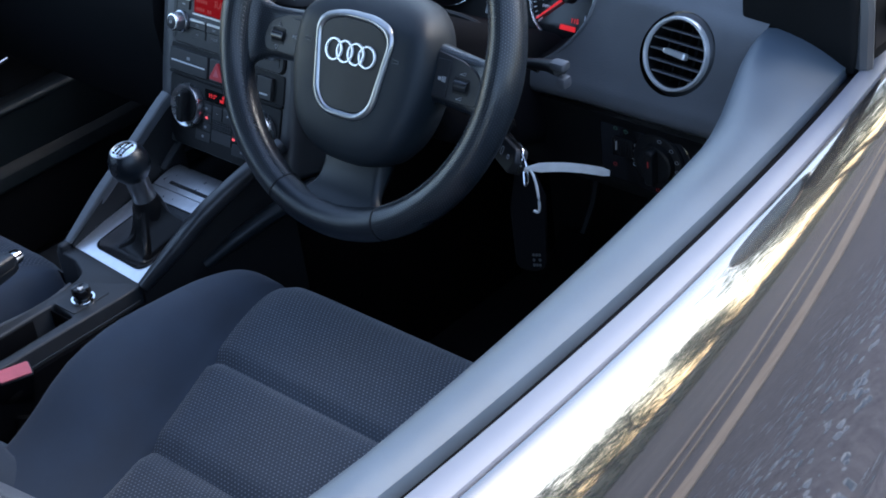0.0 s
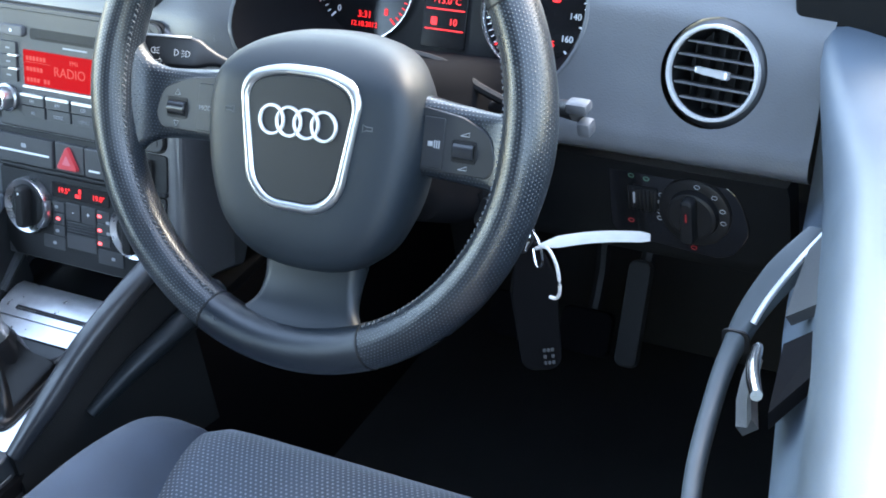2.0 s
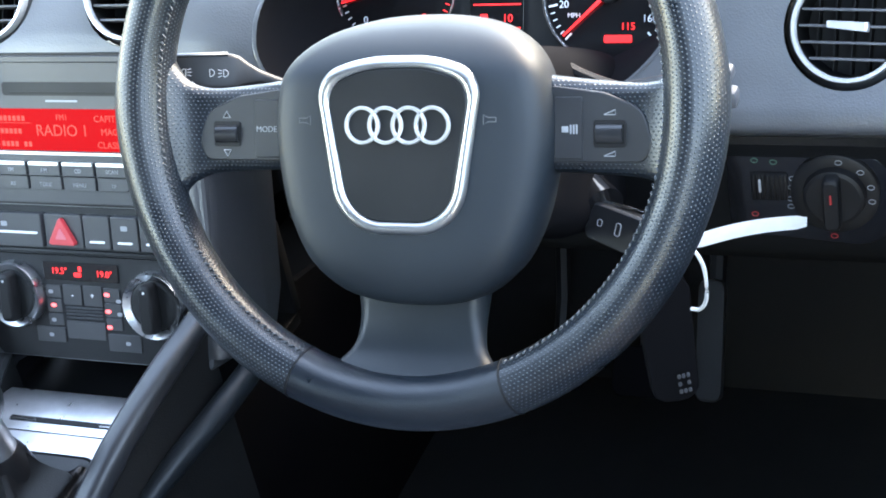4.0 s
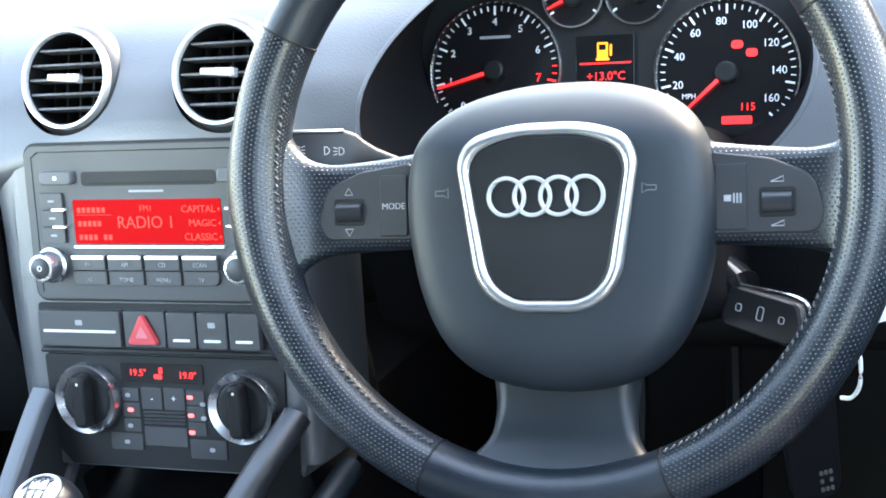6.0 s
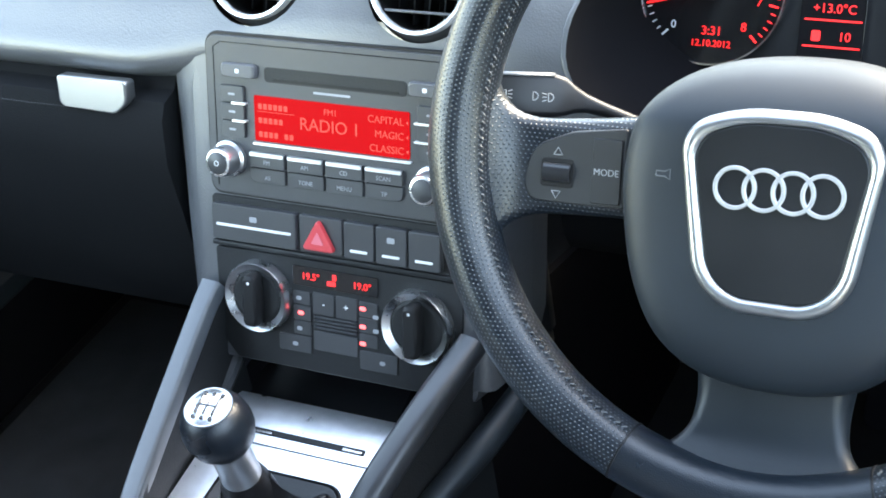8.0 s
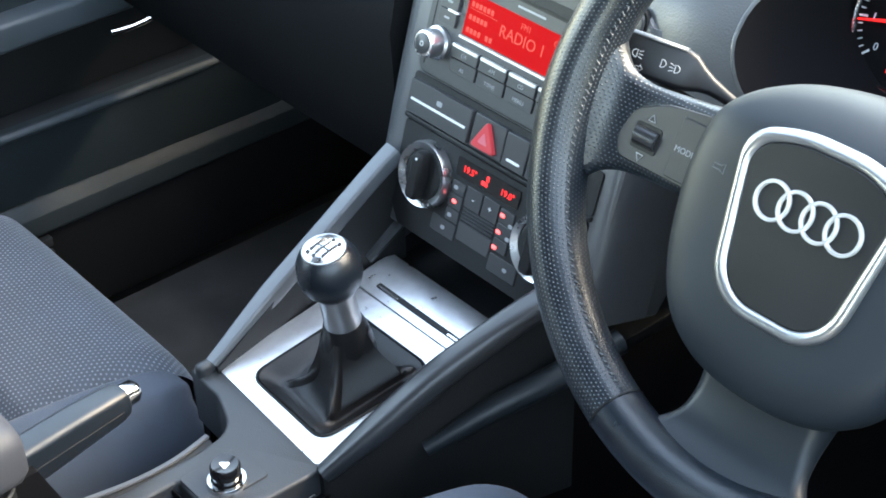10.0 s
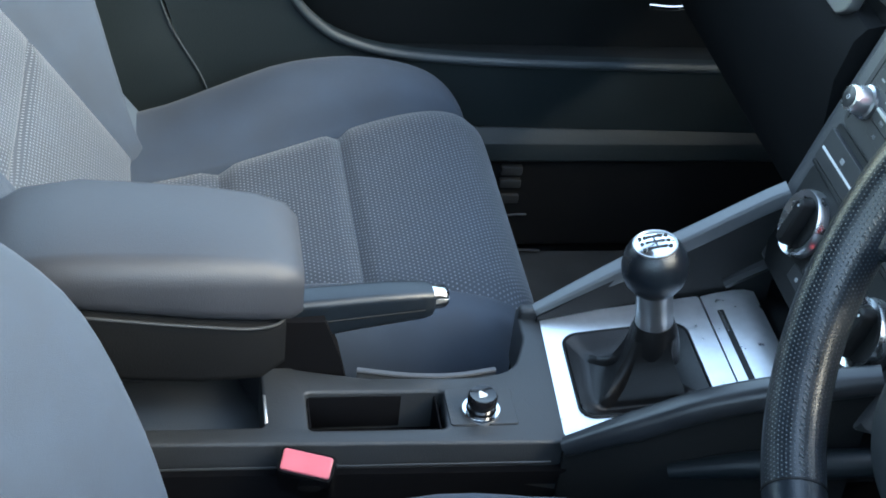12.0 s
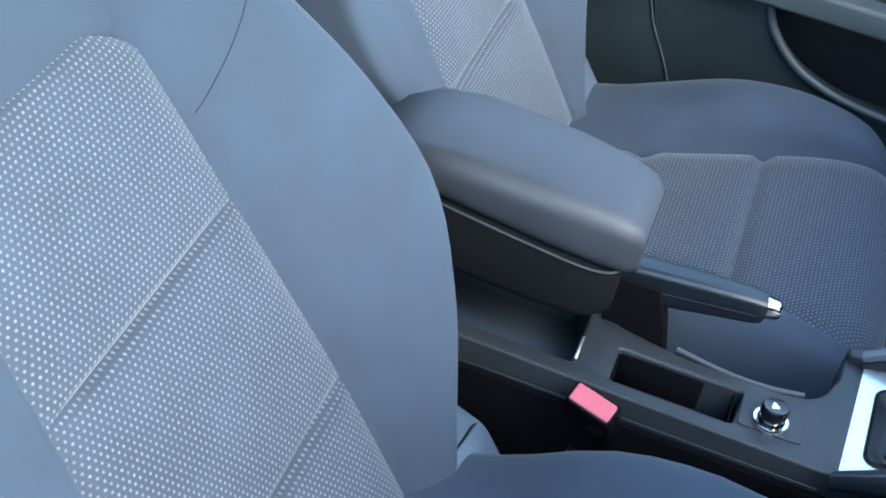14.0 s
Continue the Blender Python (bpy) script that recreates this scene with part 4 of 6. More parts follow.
part("maker_mark", slab(rect(-0.0125, 0.0165, 0.1527, 0.1543, 0.0004, 1), 0.003, 0.0036, 0.0001), GREYPRINT, facia, "", FS)
screen = part("screen", slab(rect(-0.0610, 0.0620, 0.1150, 0.1475, 0.001, 2), 0.001, 0.0040, 0.0003), SCREEN, facia, "red backlit display", FS)
part("screen_edge", slab(rect(-0.0625, 0.0635, 0.1122, 0.1140, 0.0006, 2), 0.001, 0.0052, 0.0005), SILVER, facia, "silver strip", FS)
write("RADIO 1", 0.0125, 0.000, 0.1305, 0.0041, SCREENTEXT, screen, FS)
write("FM1", 0.0062, 0.001, 0.1408, 0.0041, SCREENTEXT, screen, FS)
for k, t in enumerate(("CAPITAL", "MAGIC", "CLASSIC")):
    write(t, 0.0072, 0.0580, 0.1400 - 0.0100 * k, 0.0041, SCREENTEXT, screen, FS, align="RIGHT")
    part("screen_mark", slab([Vector((0.0595, 0.1400 - 0.01 * k)), Vector((0.0612, 0.1386 - 0.01 * k)), Vector((0.0612, 0.1414 - 0.01 * k))], 0.0039, 0.0042, 0.0001), SCREENTEXT, screen, "", FS)
    n = (6, 5, 7)[k]
    part("screen_bar", joined(*[slab(rect(-0.0575 + 0.0042 * i, -0.0545 + 0.0042 * i, 0.1380 - 0.0100 * k, 0.1420 - 0.0100 * k, 0.0003, 1), 0.0039, 0.0042, 0.0001) for i in range(n) if not (k == 2 and i == 4)]), SCREENTEXT, screen, "", FS)
part("screen_line", slab(rect(-0.0585, -0.028, 0.1362, 0.1366, 0.0001, 1), 0.0039, 0.0042, 0.0001), SCREENTEXT, screen, "", FS)
for sgn in (-1, 1):
    for k in range(3):
        v1 = 0.1530 - 0.0127 * k
        b = part("preset_button", slab(rect(*sorted((sgn * 0.0685, sgn * 0.0885)), v1 - 0.0118, v1, 0.0015), 0.001, 0.0055, 0.0008), BUTTON, facia, "", FS)
        part("button_mark", slab(rect(sgn * 0.0785 - 0.0028, sgn * 0.0785 + 0.0028, v1 - 0.0068, v1 - 0.0052, 0.0006, 2), 0.0052, 0.0058, 0.0001), GREYPRINT, b, "", FS)
        if k:
            part("divider", slab(rect(*sorted((sgn * 0.0665, sgn * 0.0785)), v1 - 0.0003, v1 + 0.0013, 0.0006, 2), 0.003, 0.0066, 0.0003), SILVER, facia, "", FS)
    kn = part("knob", lathe([(0.0136, 0.001), (0.0132, 0.006), (0.0112, 0.0075), (0.0109, 0.017), (0.0098, 0.0195), (0.0082, 0.0198)], 36, (sgn * 0.0795 - (0.0037 if sgn < 0 else 0), 0.0995)), DIAL, facia, "satin chrome rotary knob", FS)
    part("knob_face", lathe([(0.0081, 0.017), (0.0081, 0.0200), (0.0072, 0.0206), (0.001, 0.0209)], 32, (sgn * 0.0795 - (0.0037 if sgn < 0 else 0), 0.0995)), FACIA, kn, "", FS)
    if sgn < 0:
        part("power_mark", ring_band(0.0014, 0.002, 0.0204, 0.0212, 20, (-0.0832, 0.0995)), WHITE, kn, "", FS)
for k, (a, c) in enumerate((("FM", "AS"), ("AM", "TONE"), ("CD", "MENU"), ("SCAN", "TP"))):
    u0 = -0.0655 + 0.0312 * k
    for row, t in enumerate((a, c)):
        v1 = 0.1065 - 0.0112 * row
        r = [0.001] * 4
        if row and k == 0:
            r[0] = 0.006
        if row and k == 3:
            r[1] = 0.006
        b = part("button", slab(corner_loop([(u0, v1 - 0.0105), (u0 + 0.0294, v1 - 0.0105), (u0 + 0.0294, v1), (u0, v1)], r, 4), 0.001, 0.0062 if row == 0 else 0.0054, 0.0008), BUTTON, facia, "", FS)
        if row == 0:
            part("highlight_strip", slab(rect(u0 + 0.0006, u0 + 0.0288, v1 - 0.0023, v1 + 0.0003, 0.0006, 2), 0.004, 0.0070, 0.0006), SILVER, b, "silver strip", FS)
        write(t, 0.0044, u0 + 0.0147, v1 - 0.0065, 0.0064 if row == 0 else 0.0056, GREYPRINT, b, FS)

# ---- switch row ----
row = thing("switch_row", FS @ pose(0, 0.05, 0), "row of dark switches with a red hazard button", "switch panel")
part("frame", slab(rect(-0.1025, 0.1025, 0.0360, 0.0705, 0.003), -0.004, 0.0012, 0.0006), LOWER, row, "", FS)
for k, (u0, u1) in enumerate(((-0.1000, -0.0285), (-0.0268, 0.0086), (0.0103, 0.0345), (0.0357, 0.0600), (0.0612, 0.0858))):
    b = part("switch", slab(rect(u0, u1, 0.0385, 0.0655, 0.0018), 0.0, 0.0062 if k != 1 else 0.0048, 0.0012), BUTTON, row, "", FS)
    if k != 1:
        c = (u0 + u1) / 2
        half = 0.0315 if k == 0 else 0.0068
        part("marker_bar", slab(rect(c - half, c + half, 0.0430 + (0.0062 if k == 0 else 0.001), 0.0448 + (0.0062 if k == 0 else 0.001), 0.0006, 2), 0.004, 0.0070, 0.0004), WHITE, b, "white marker bar", FS)
        if k in (0, 3):
            part("symbol", slab(rect(c - 0.003, c + 0.003, 0.0545, 0.0585, 0.0008, 2), 0.0055, 0.0066, 0.0002), GREYPRINT, b, "", FS)
    else:
        tri = corner_loop([(-0.0232, 0.0412), (0.0040, 0.0412), (-0.0096, 0.0648)], 0.002, 4)
        h = part("hazard_button", slab(tri, 0.003, 0.0085, 0.0014), REDPLASTIC, b, "red triangular hazard button", FS)
        part("hazard_outline", slab(corner_loop([(-0.0150, 0.0462), (-0.0042, 0.0462), (-0.0096, 0.0557)], 0.0008, 3), 0.008, 0.0089, 0.0003), PINKRED, h, "", FS)
part("ledge", rbox(-0.1025, 0.1025, 0.0325, 0.0365, -0.003, 0.0035, 0.0012), LOWER, row, "", FS)

# ---- climate panel ----
climate = thing("climate_panel", FS @ pose(0, -0.01, 0), "dark climate control panel with two silver ringed dials", "climate control")
cp = part("facia", slab(corner_loop([(-0.0990, -0.0380), (-0.085, -0.0535), (0.085, -0.0535), (0.0990, -0.0380), (0.1010, 0.0315), (-0.1010, 0.0315)], 0.003, 3), -0.006, 0.0015, 0.0008), LOWER, climate, "", FS)
for sgn in (-1, 1):
    c = (sgn * 0.0652 + 0.0023, -0.0012 if sgn < 0 else -0.0035)
    part("dial_ring", loft([[Vector((c[0] + r * math.cos(a), c[1] + r * math.sin(a), h)) for r, h in ((0.0268, 0.0), (0.0266, 0.008), (0.0256, 0.0105), (0.0205, 0.0075), (0.0200, 0.0))] for a in np.linspace(0, 2 * math.pi, 57)], cap=False), DIAL, cp, "satin chrome dial ring", FS)
    dl = part("dial", lathe([(0.0203, 0.001), (0.0203, 0.0068), (0.018, 0.0076)], 40, c), LOWER, cp, "", FS)
    part("grip", slab(corner_loop([(c[0] - 0.0055, c[1] - 0.0205), (c[0] + 0.0055, c[1] - 0.0205), (c[0] + 0.0070, c[1]), (c[0] + 0.0050, c[1] + 0.0195), (c[0] - 0.0050, c[1] + 0.0195), (c[0] - 0.0070, c[1])], 0.004, 4), 0.006, 0.0185, 0.0035), BLACK, dl, "black grip bar", FS)
    part("pointer", disc(0.0011, 0.017, 0.0188, 0.0002, 12, (c[0], c[1] + 0.0135)), WHITE, dl, "", FS)
cs = part("screen", slab(rect(-0.0350, 0.0350, 0.0115, 0.0262, 0.0012), 0.0, 0.0026, 0.0004), GLOSS, cp, "black climate display", FS)
write("19.5°", 0.0072, -0.0195, 0.0190, 0.0028, GLOWRED, cs, FS)
write("19.0°", 0.0072, 0.0225, 0.0180, 0.0028, GLOWRED, cs, FS)
part("screen_mark", joined(slab(rect(-0.0015, 0.0015, 0.0190, 0.0235, 0.0006, 2), 0.0024, 0.0029, 0.0001), slab(rect(-0.006, 0.0008, 0.0148, 0.0182, 0.0006, 2), 0.0024, 0.0029, 0.0001)), GLOWRED, cs, "", FS)
for u, v in ((-0.0286, -0.0094), (0.0227, 0.0018), (0.0224, -0.0118), (0.0222, -0.0246)):
    part("indicator", slab(rect(u - 0.0026, u + 0.0026, v - 0.0015, v + 0.0015, 0.0013, 4), 0.001, 0.0030, 0.0005), LED, cp, "lit red indicator", FS)
for u0, u1, v0, v1 in ((-0.0350, -0.0205, -0.0030, 0.0070), (-0.0350, -0.0205, -0.0150, -0.0040), (-0.0350, -0.0205, -0.0260, -0.0160), (-0.0185, -0.0010, -0.0085, 0.0080), (0.0005, 0.0180, -0.0085, 0.0080), (0.0195, 0.0345, -0.0040, 0.0070), (0.0195, 0.0345, -0.0160, -0.0050), (0.0195, 0.0345, -0.0270, -0.0170), (-0.0185, 0.0180, -0.0360, -0.0215), (-0.0480, -0.0205, -0.0400, -0.0275), (0.0195, 0.0500, -0.0440, -0.0300)):
    part("button", slab(rect(u0, u1, v0, v1, 0.001, 2), 0.0, 0.0026, 0.0006), BUTTON if v1 > -0.02 or u1 - u0 < 0.034 else FACIA, cp, "", FS)
write("-", 0.007, -0.0095, 0.0, 0.0028, WHITE, cp, FS)
write("+", 0.007, 0.0090, 0.0, 0.0028, WHITE, cp, FS)
for k in range(4):
    v = -0.0105 - 0.0027 * k
    part("slat", rbox(-0.0178, 0.0172, v - 0.0008, v + 0.0006, -0.002, 0.0030, 0.0004, 1), TRIM, cp, "", FS)
for u, v in ((-0.0300, 0.0018), (-0.0300, -0.0215), (-0.0340, -0.0340), (0.0330, -0.0030), (0.0330, -0.0135), (0.0380, -0.0370)):
    part("symbol", slab(rect(u - 0.0022, u + 0.0022, v - 0.0015, v + 0.0015, 0.0012, 3), 0.0022, 0.0030, 0.0001), GREYPRINT, cp, "", FS)

# ---- light switch panel ----
FL = frame_of((0.5670, 0.2075, 0.655), 2)
light = thing("light_switch", FL, "black headlight switch panel with rotary knob", "light switch")
lp = part("facia", slab(corner_loop([(-0.058, -0.034), (0.045, -0.042), (0.062, -0.012), (0.050, 0.030), (-0.020, 0.034), (-0.058, 0.034)], [0.012, 0.03, 0.02, 0.03, 0.03, 0.012], 6), -0.008, 0.003, 0.001), GLOSS, light, "", FL)
kb = part("rotary_knob", lathe([(0.0305, 0.001), (0.0300, 0.0055), (0.028, 0.0065), (0.0215, 0.0065), (0.0205, 0.012), (0.018, 0.013)], 40, (0.016, 0.0)), BLACK, lp, "", FL)
part("grip", slab(rect(0.0105, 0.0215, -0.021, 0.0195, 0.004), 0.011, 0.0225, 0.003), BLACK, kb, "", FL)
part("grip_mark", slab(rect(0.0153, 0.0167, 0.001, 0.0085, 0.0004, 1), 0.0215, 0.0228, 0.0001), DIMRED, kb, "", FL)
def small_ring(u, v, w, r):
    ring = [Vector((u + r * math.cos(a), v + 0.75 * r * math.sin(a), w)) for a in np.linspace(0, 2 * math.pi, 13)]
    return tube(ring, 0.0003, 5)


for a in (82, 45, 15, -10):
    part("switch_mark", small_ring(0.016 + 0.0252 * math.cos(radians(a)), 0.0252 * math.sin(radians(a)), 0.0068, 0.0023), GREYPRINT, kb, "", FL)
part("dimmer_wheel", rbox(-0.041, -0.016, -0.006, 0.014, -0.002, 0.0055, 0.001), BLACK, lp, "ribbed dimmer wheel", FL)
for k in range(7):
    part("rib", rbox(-0.040 + 0.0034 * k, -0.0382 + 0.0034 * k, -0.0055, 0.0135, 0.004, 0.0075, 0.0006), BLACK, lp, "", FL)
part("wheel_mark", slab(rect(-0.0352, -0.0336, 0.001, 0.011, 0.0004, 1), 0.007, 0.0082, 0.0001), GREYPRINT, lp, "", FL)
for u, v, mt in ((-0.038, 0.0235, GREENPRINT), (-0.025, 0.0225, GREENPRINT), (-0.040, -0.019, DIMRED), (0.014, -0.0345, DIMRED), (-0.0125, 0.010, GREYPRINT), (-0.0135, 0.003, GREYPRINT), (-0.0145, -0.006, GREYPRINT), (-0.0145, -0.012, GREYPRINT)):
    part("switch_mark", small_ring(u, v, 0.0032, 0.0023), mt, lp, "", FL)

# ---- centre console ----
console = thing("centre_console", Matrix.Translation((0, -0.15, 0.40)), "dark plastic centre console with silver trim plate", "console")
TOP = 0.491
outer = corner_loop([(x - 0.0055, y) for x, y in [(-0.070, -0.56), (0.054, -0.56), (0.069, -0.100), (-0.090, -0.092), (-0.0905, -0.112), (-0.050, -0.114), (-0.012, -0.128), (-0.0065, -0.160), (-0.0075, -0.240), (-0.022, -0.305), (-0.070, -0.312)]], [0.01, 0.01, 0.004, 0.003, 0.003, 0.03, 0.03, 0.03, 0.03, 0.02, 0.01], 5)
tray = corner_loop([(x - 0.0055, y) for x, y in [(0.0075, -0.290), (0.0480, -0.290), (0.0495, -0.190), (0.0095, -0.187)]], 0.004, 4)
bin_hole = corner_loop([(x - 0.0055, y) for x, y in [(-0.056, -0.54), (0.040, -0.54), (0.043, -0.322), (-0.020, -0.322), (-0.056, -0.335)]], 0.004, 4)
bm = holed(outer, [tray, bin_hole], TOP - 0.05, TOP)
bmesh.ops.bevel(bm, geom=[e for e in bm.edges if all(abs(v.co.z - TOP) < 1e-5 for v in e.verts) and len(e.link_faces) == 2 and any(abs(f.normal.z) < 0.5 for f in e.link_faces)], offset=0.003, segments=3, profile=0.5, affect="EDGES")
part("top_moulding", bm, TRIM, console, "", sharp=50)
part("left_ridge", rbox(-0.0905, -0.0795, -0.1125, -0.0935, 0.460, 0.500, 0.004, 3), TRIM, console)
part("tray_floor", rbox(0.004, 0.052, -0.294, -0.184, 0.440, 0.456, 0.001), RUBBER, console, "black tray floor")
# thin near-black sheets added inside the tray to darken its walls
for x0, x1, y0, y1 in ((0.0022, 0.0034, -0.2875, -0.1915), (0.0420, 0.0432, -0.2875, -0.1935), (0.0034, 0.0420, -0.2890, -0.2878), (0.0040, 0.0425, -0.1935, -0.1923)):
    part("tray_wall", rbox(x0, x1, y0, y1, 0.4565, 0.4865, 0.0004), RUBBER, console, "near-black sheet added to darken the tray wall")
lip_line = spline([(-0.0410, -0.246, 0.475), (-0.0345, -0.215, 0.475), (-0.0318, -0.190, 0.475), (-0.0325, -0.165, 0.475), (-0.0380, -0.137, 0.475)], 18)
part("recess_lip", tube(lip_line, 0.0026, 8, 0, 0.6), SPOKE, console, "grey recess edge")
part("recess_wall", loft([[p + Vector((0.001, 0, -0.001)), Vector((-0.010, p.y, 0.467)), Vector((-0.010, p.y, 0.462)), p + Vector((0.001, 0, -0.006))] for p in lip_line]), LOWER, console, "dark recess wall")
# silver tube stands in for the highlight on the bin's front edge
part("bin_edge", tube([(0.004, -0.3205, 0.4905), (0.034, -0.3205, 0.4905)], 0.0014, 6), SILVER, console, "silver line painted as the bin edge highlight")
part("bin_floor", rbox(-0.076, 0.048, -0.545, -0.312, 0.43, 0.450, 0.001), TRIM, console)
for side, x0, x1, rear_y in (("side_panel", 0.0520, 0.0600, -0.60), ("side_panel", -0.0890, -0.0790, -0.1115)):
    pf = [(0.62, 0.14), (0.62, 0.40), (0.10, 0.53), (0.02, 0.505), (-0.09, 0.472), (-0.11, 0.468), (-0.25, 0.467), (-0.40, 0.466)]
    pf = [p for p in pf if p[0] > rear_y] + [(rear_y, 0.466), (rear_y, 0.14)]
    part(side, loft([[Vector((x + (0.0095 * max(0.0, min(1.0, (y + 0.40) / 0.29)) if x > 0 else 0), y, z)) for y, z in pf] for x in (x0, x0 + 0.001, x1 - 0.001, x1)]), RUBBER, console, "black console side")
part("side_line", tube([(0.0690, -0.115, 0.477), (0.0640, -0.28, 0.475), (0.0590, -0.50, 0.473)], 0.0009, 5, 12), TRIM, console)

# socket
socket = thing("power_socket", Matrix.Translation((0.0285, -0.162, TOP)), "black cigarette lighter with chrome ring in the console", "power socket")
part("socket_panel", slab(rect(0.0035, 0.0430, -0.1865, -0.1355, 0.003), TOP - 0.012, TOP + 0.0012, 0.0006), TRIM, socket)
part("chrome_ring", ring_band(0.0105, 0.0150, TOP - 0.004, TOP + 0.0040, 36, (0.0285, -0.162)), CHROME, socket, "chrome ring")
plug = part("lighter_knob", lathe([(0.0100, TOP), (0.0100, TOP + 0.0095), (0.0112, TOP + 0.0105), (0.0112, TOP + 0.0160), (0.0098, TOP + 0.0180), (0.0070, TOP + 0.0175), (0.001, TOP + 0.0172)], 32, (0.0285, -0.162)), GLOSS, socket, "black lighter knob")
part("lighter_mark", slab(corner_loop([(0.0240, -0.1645), (0.0330, -0.1655), (0.0300, -0.1580)], 0.001, 3), TOP + 0.0170, TOP + 0.0180, 0.0001), WHITE, plug)

# trim plate round the gear lever
FP = Matrix.Translation((0, -0.0985, 0.4920)) @ pose(0, 0, 0, 10.6)
pl = thing("gear_surround", FP, "brushed aluminium gear lever surround", "trim plate")
hole = corner_loop([(-0.0530, 0.0150), (0.0420, 0.0110), (0.0550, 0.112), (-0.0460, 0.112)], [0.012, 0.014, 0.016, 0.016], 6)
part("plate", holed(corner_loop([(-0.0800, 0.0025), (0.0570, -0.0055), (0.0730, 0.1320), (-0.0745, 0.1320)], 0.003, 3), [hole], -0.006, 0.0, ), PLATE, pl, "brushed aluminium plate", FP)
lid = [[Vector((x, y, w)) for x in np.linspace(-0.0735, 0.090, 10)] for y, w in ((0.1335, -0.006), (0.1335, 0.0), (0.147, 0.0012), (0.160, 0.0012), (0.170, -0.0002), (0.178, -0.004), (0.181, -0.012))]
part("ashtray_lid", loft([r + [Vector((p.x, p.y, -0.014)) for p in r[::-1]] for r in lid]), PLATE, pl, "aluminium sliding lid", FP)
part("lid_slot", slab(rect(-0.052, 0.052, 0.1412, 0.1462, 0.001, 2), -0.004, 0.0014, 0.0002), LOWER, pl, "dark finger slot", FP)
for u0, u1 in ((-0.050, -0.026), (0.034, 0.050)):
    part("slot_glint", slab(rect(u0, u1, 0.1420, 0.1440, 0.0004, 1), -0.002, 0.0018, 0.0001), CHROME, pl, "", FP)
gaiter_frame = [[Vector((*(Vector((-0.001, 0.0625)) + (p - Vector((-0.001, 0.0625))) * k), w)) for p in hole] for k, w in ((1.02, 0.0), (1.02, 0.0012), (1.0, 0.0022), (0.985, 0.0014), (0.975, -0.001), (0.965, -0.006))]
part("gaiter_frame", loft(gaiter_frame, cap=False), LOWER, pl, "black gaiter frame", FP)

# ---- gear lever ----
G0, G1 = Vector((0.002, -0.0260, 0.5157)), Vector((0.003, -0.0457, 0.6297))
gd = (G1 - G0).normalized()
FG = Matrix.Translation(G0) @ gd.to_track_quat("Z", "Y").to_matrix().to_4x4()
gear = thing("gear_lever", FG, "black ball gear lever with chrome shift-pattern cap and leather gaiter", "gear lever")
inner = [(Vector((-0.001, 0.0625)) + (p - Vector((-0.001, 0.0625))) * 0.972) for p in hole]
n = len(inner)
rings = []
for i in range(15):
    s = i / 14
    ring = []
    for k, p in enumerate(inner):
        low = FP @ Vector((p.x, p.y, 0.001))
        a = math.atan2(low.y - G0.y, low.x - G0.x)
        high = FG @ Vector((0.0185 * math.cos(a), 0.0185 * math.sin(a), 0.030))
        q = low.lerp(high, s)
        q.z = low.z * (1 - s**5) + high.z * s**5 - 0.003 * math.sin(math.pi * s)
        fold = 0.0105 * math.sin(math.pi * s) * (math.sin(4 * a + 0.7) + 0.5 * math.sin(9 * a + 6 * s) + 0.3 * math.sin(15 * a - 4 * s))
        q += Vector((math.cos(a), math.sin(a), 0.7)) * fold
        ring.append(q)
    rings.append(ring)
part("gaiter", loft(rings, cap=False), BOOT, gear, "creased black leather gaiter")
part("collar", lathe([(0.0200, 0.005), (0.0195, 0.018), (0.0178, 0.030), (0.0150, 0.039)], 32), BOOT, gear, "", FG)
part("shaft", lathe([(0.0140, 0.036), (0.0145, 0.0395), (0.0138, 0.0425), (0.0140, 0.0440), (0.0138, 0.056), (0.0138, 0.066), (0.0142, 0.071)], 36), FRAME, gear, "polished metal sleeve", FG)
knob = part("knob", lathe([(0.0118, 0.068), (0.0168, 0.0718), (0.0219, 0.079), (0.0243, 0.0870), (0.0244, 0.0935), (0.0229, 0.1012), (0.0197, 0.1075), (0.0165, 0.1105)], 48), LEATHER, gear, "black leather ball knob", FG)
part("cap_ring", ring_band(0.0150, 0.0167, 0.108, 0.1118, 40), FRAME, knob, "chrome cap ring", FG)
part("cap", lathe([(0.0152, 0.1085), (0.0152, 0.1112), (0.0118, 0.1122), (0.0085, 0.1130), (0.0045, 0.1135), (0.0005, 0.1137)], 40), CHROME, knob, "mirror finish cap", FG)
gate = [slab(rect(u - 0.0006, u + 0.0006, -0.0075, 0.0075, 0.0003, 1), 0.1118, 0.1142, 0.0001) for u in (-0.0065, 0.0, 0.0065)] + [slab(rect(-0.0071, 0.0071, -0.0006, 0.0006, 0.0003, 1), 0.1118, 0.1141, 0.0001)]
gate += [slab(rect(u - 0.0013, u + 0.0013, v - 0.0015, v + 0.0015, 0.0008, 3), 0.1105, 0.1134, 0.0001) for u in (-0.0065, 0.0, 0.0065) for v in (-0.0097, 0.0097)]
part("shift_pattern", joined(*gate), GLOSS, knob, "black shift pattern", FG)

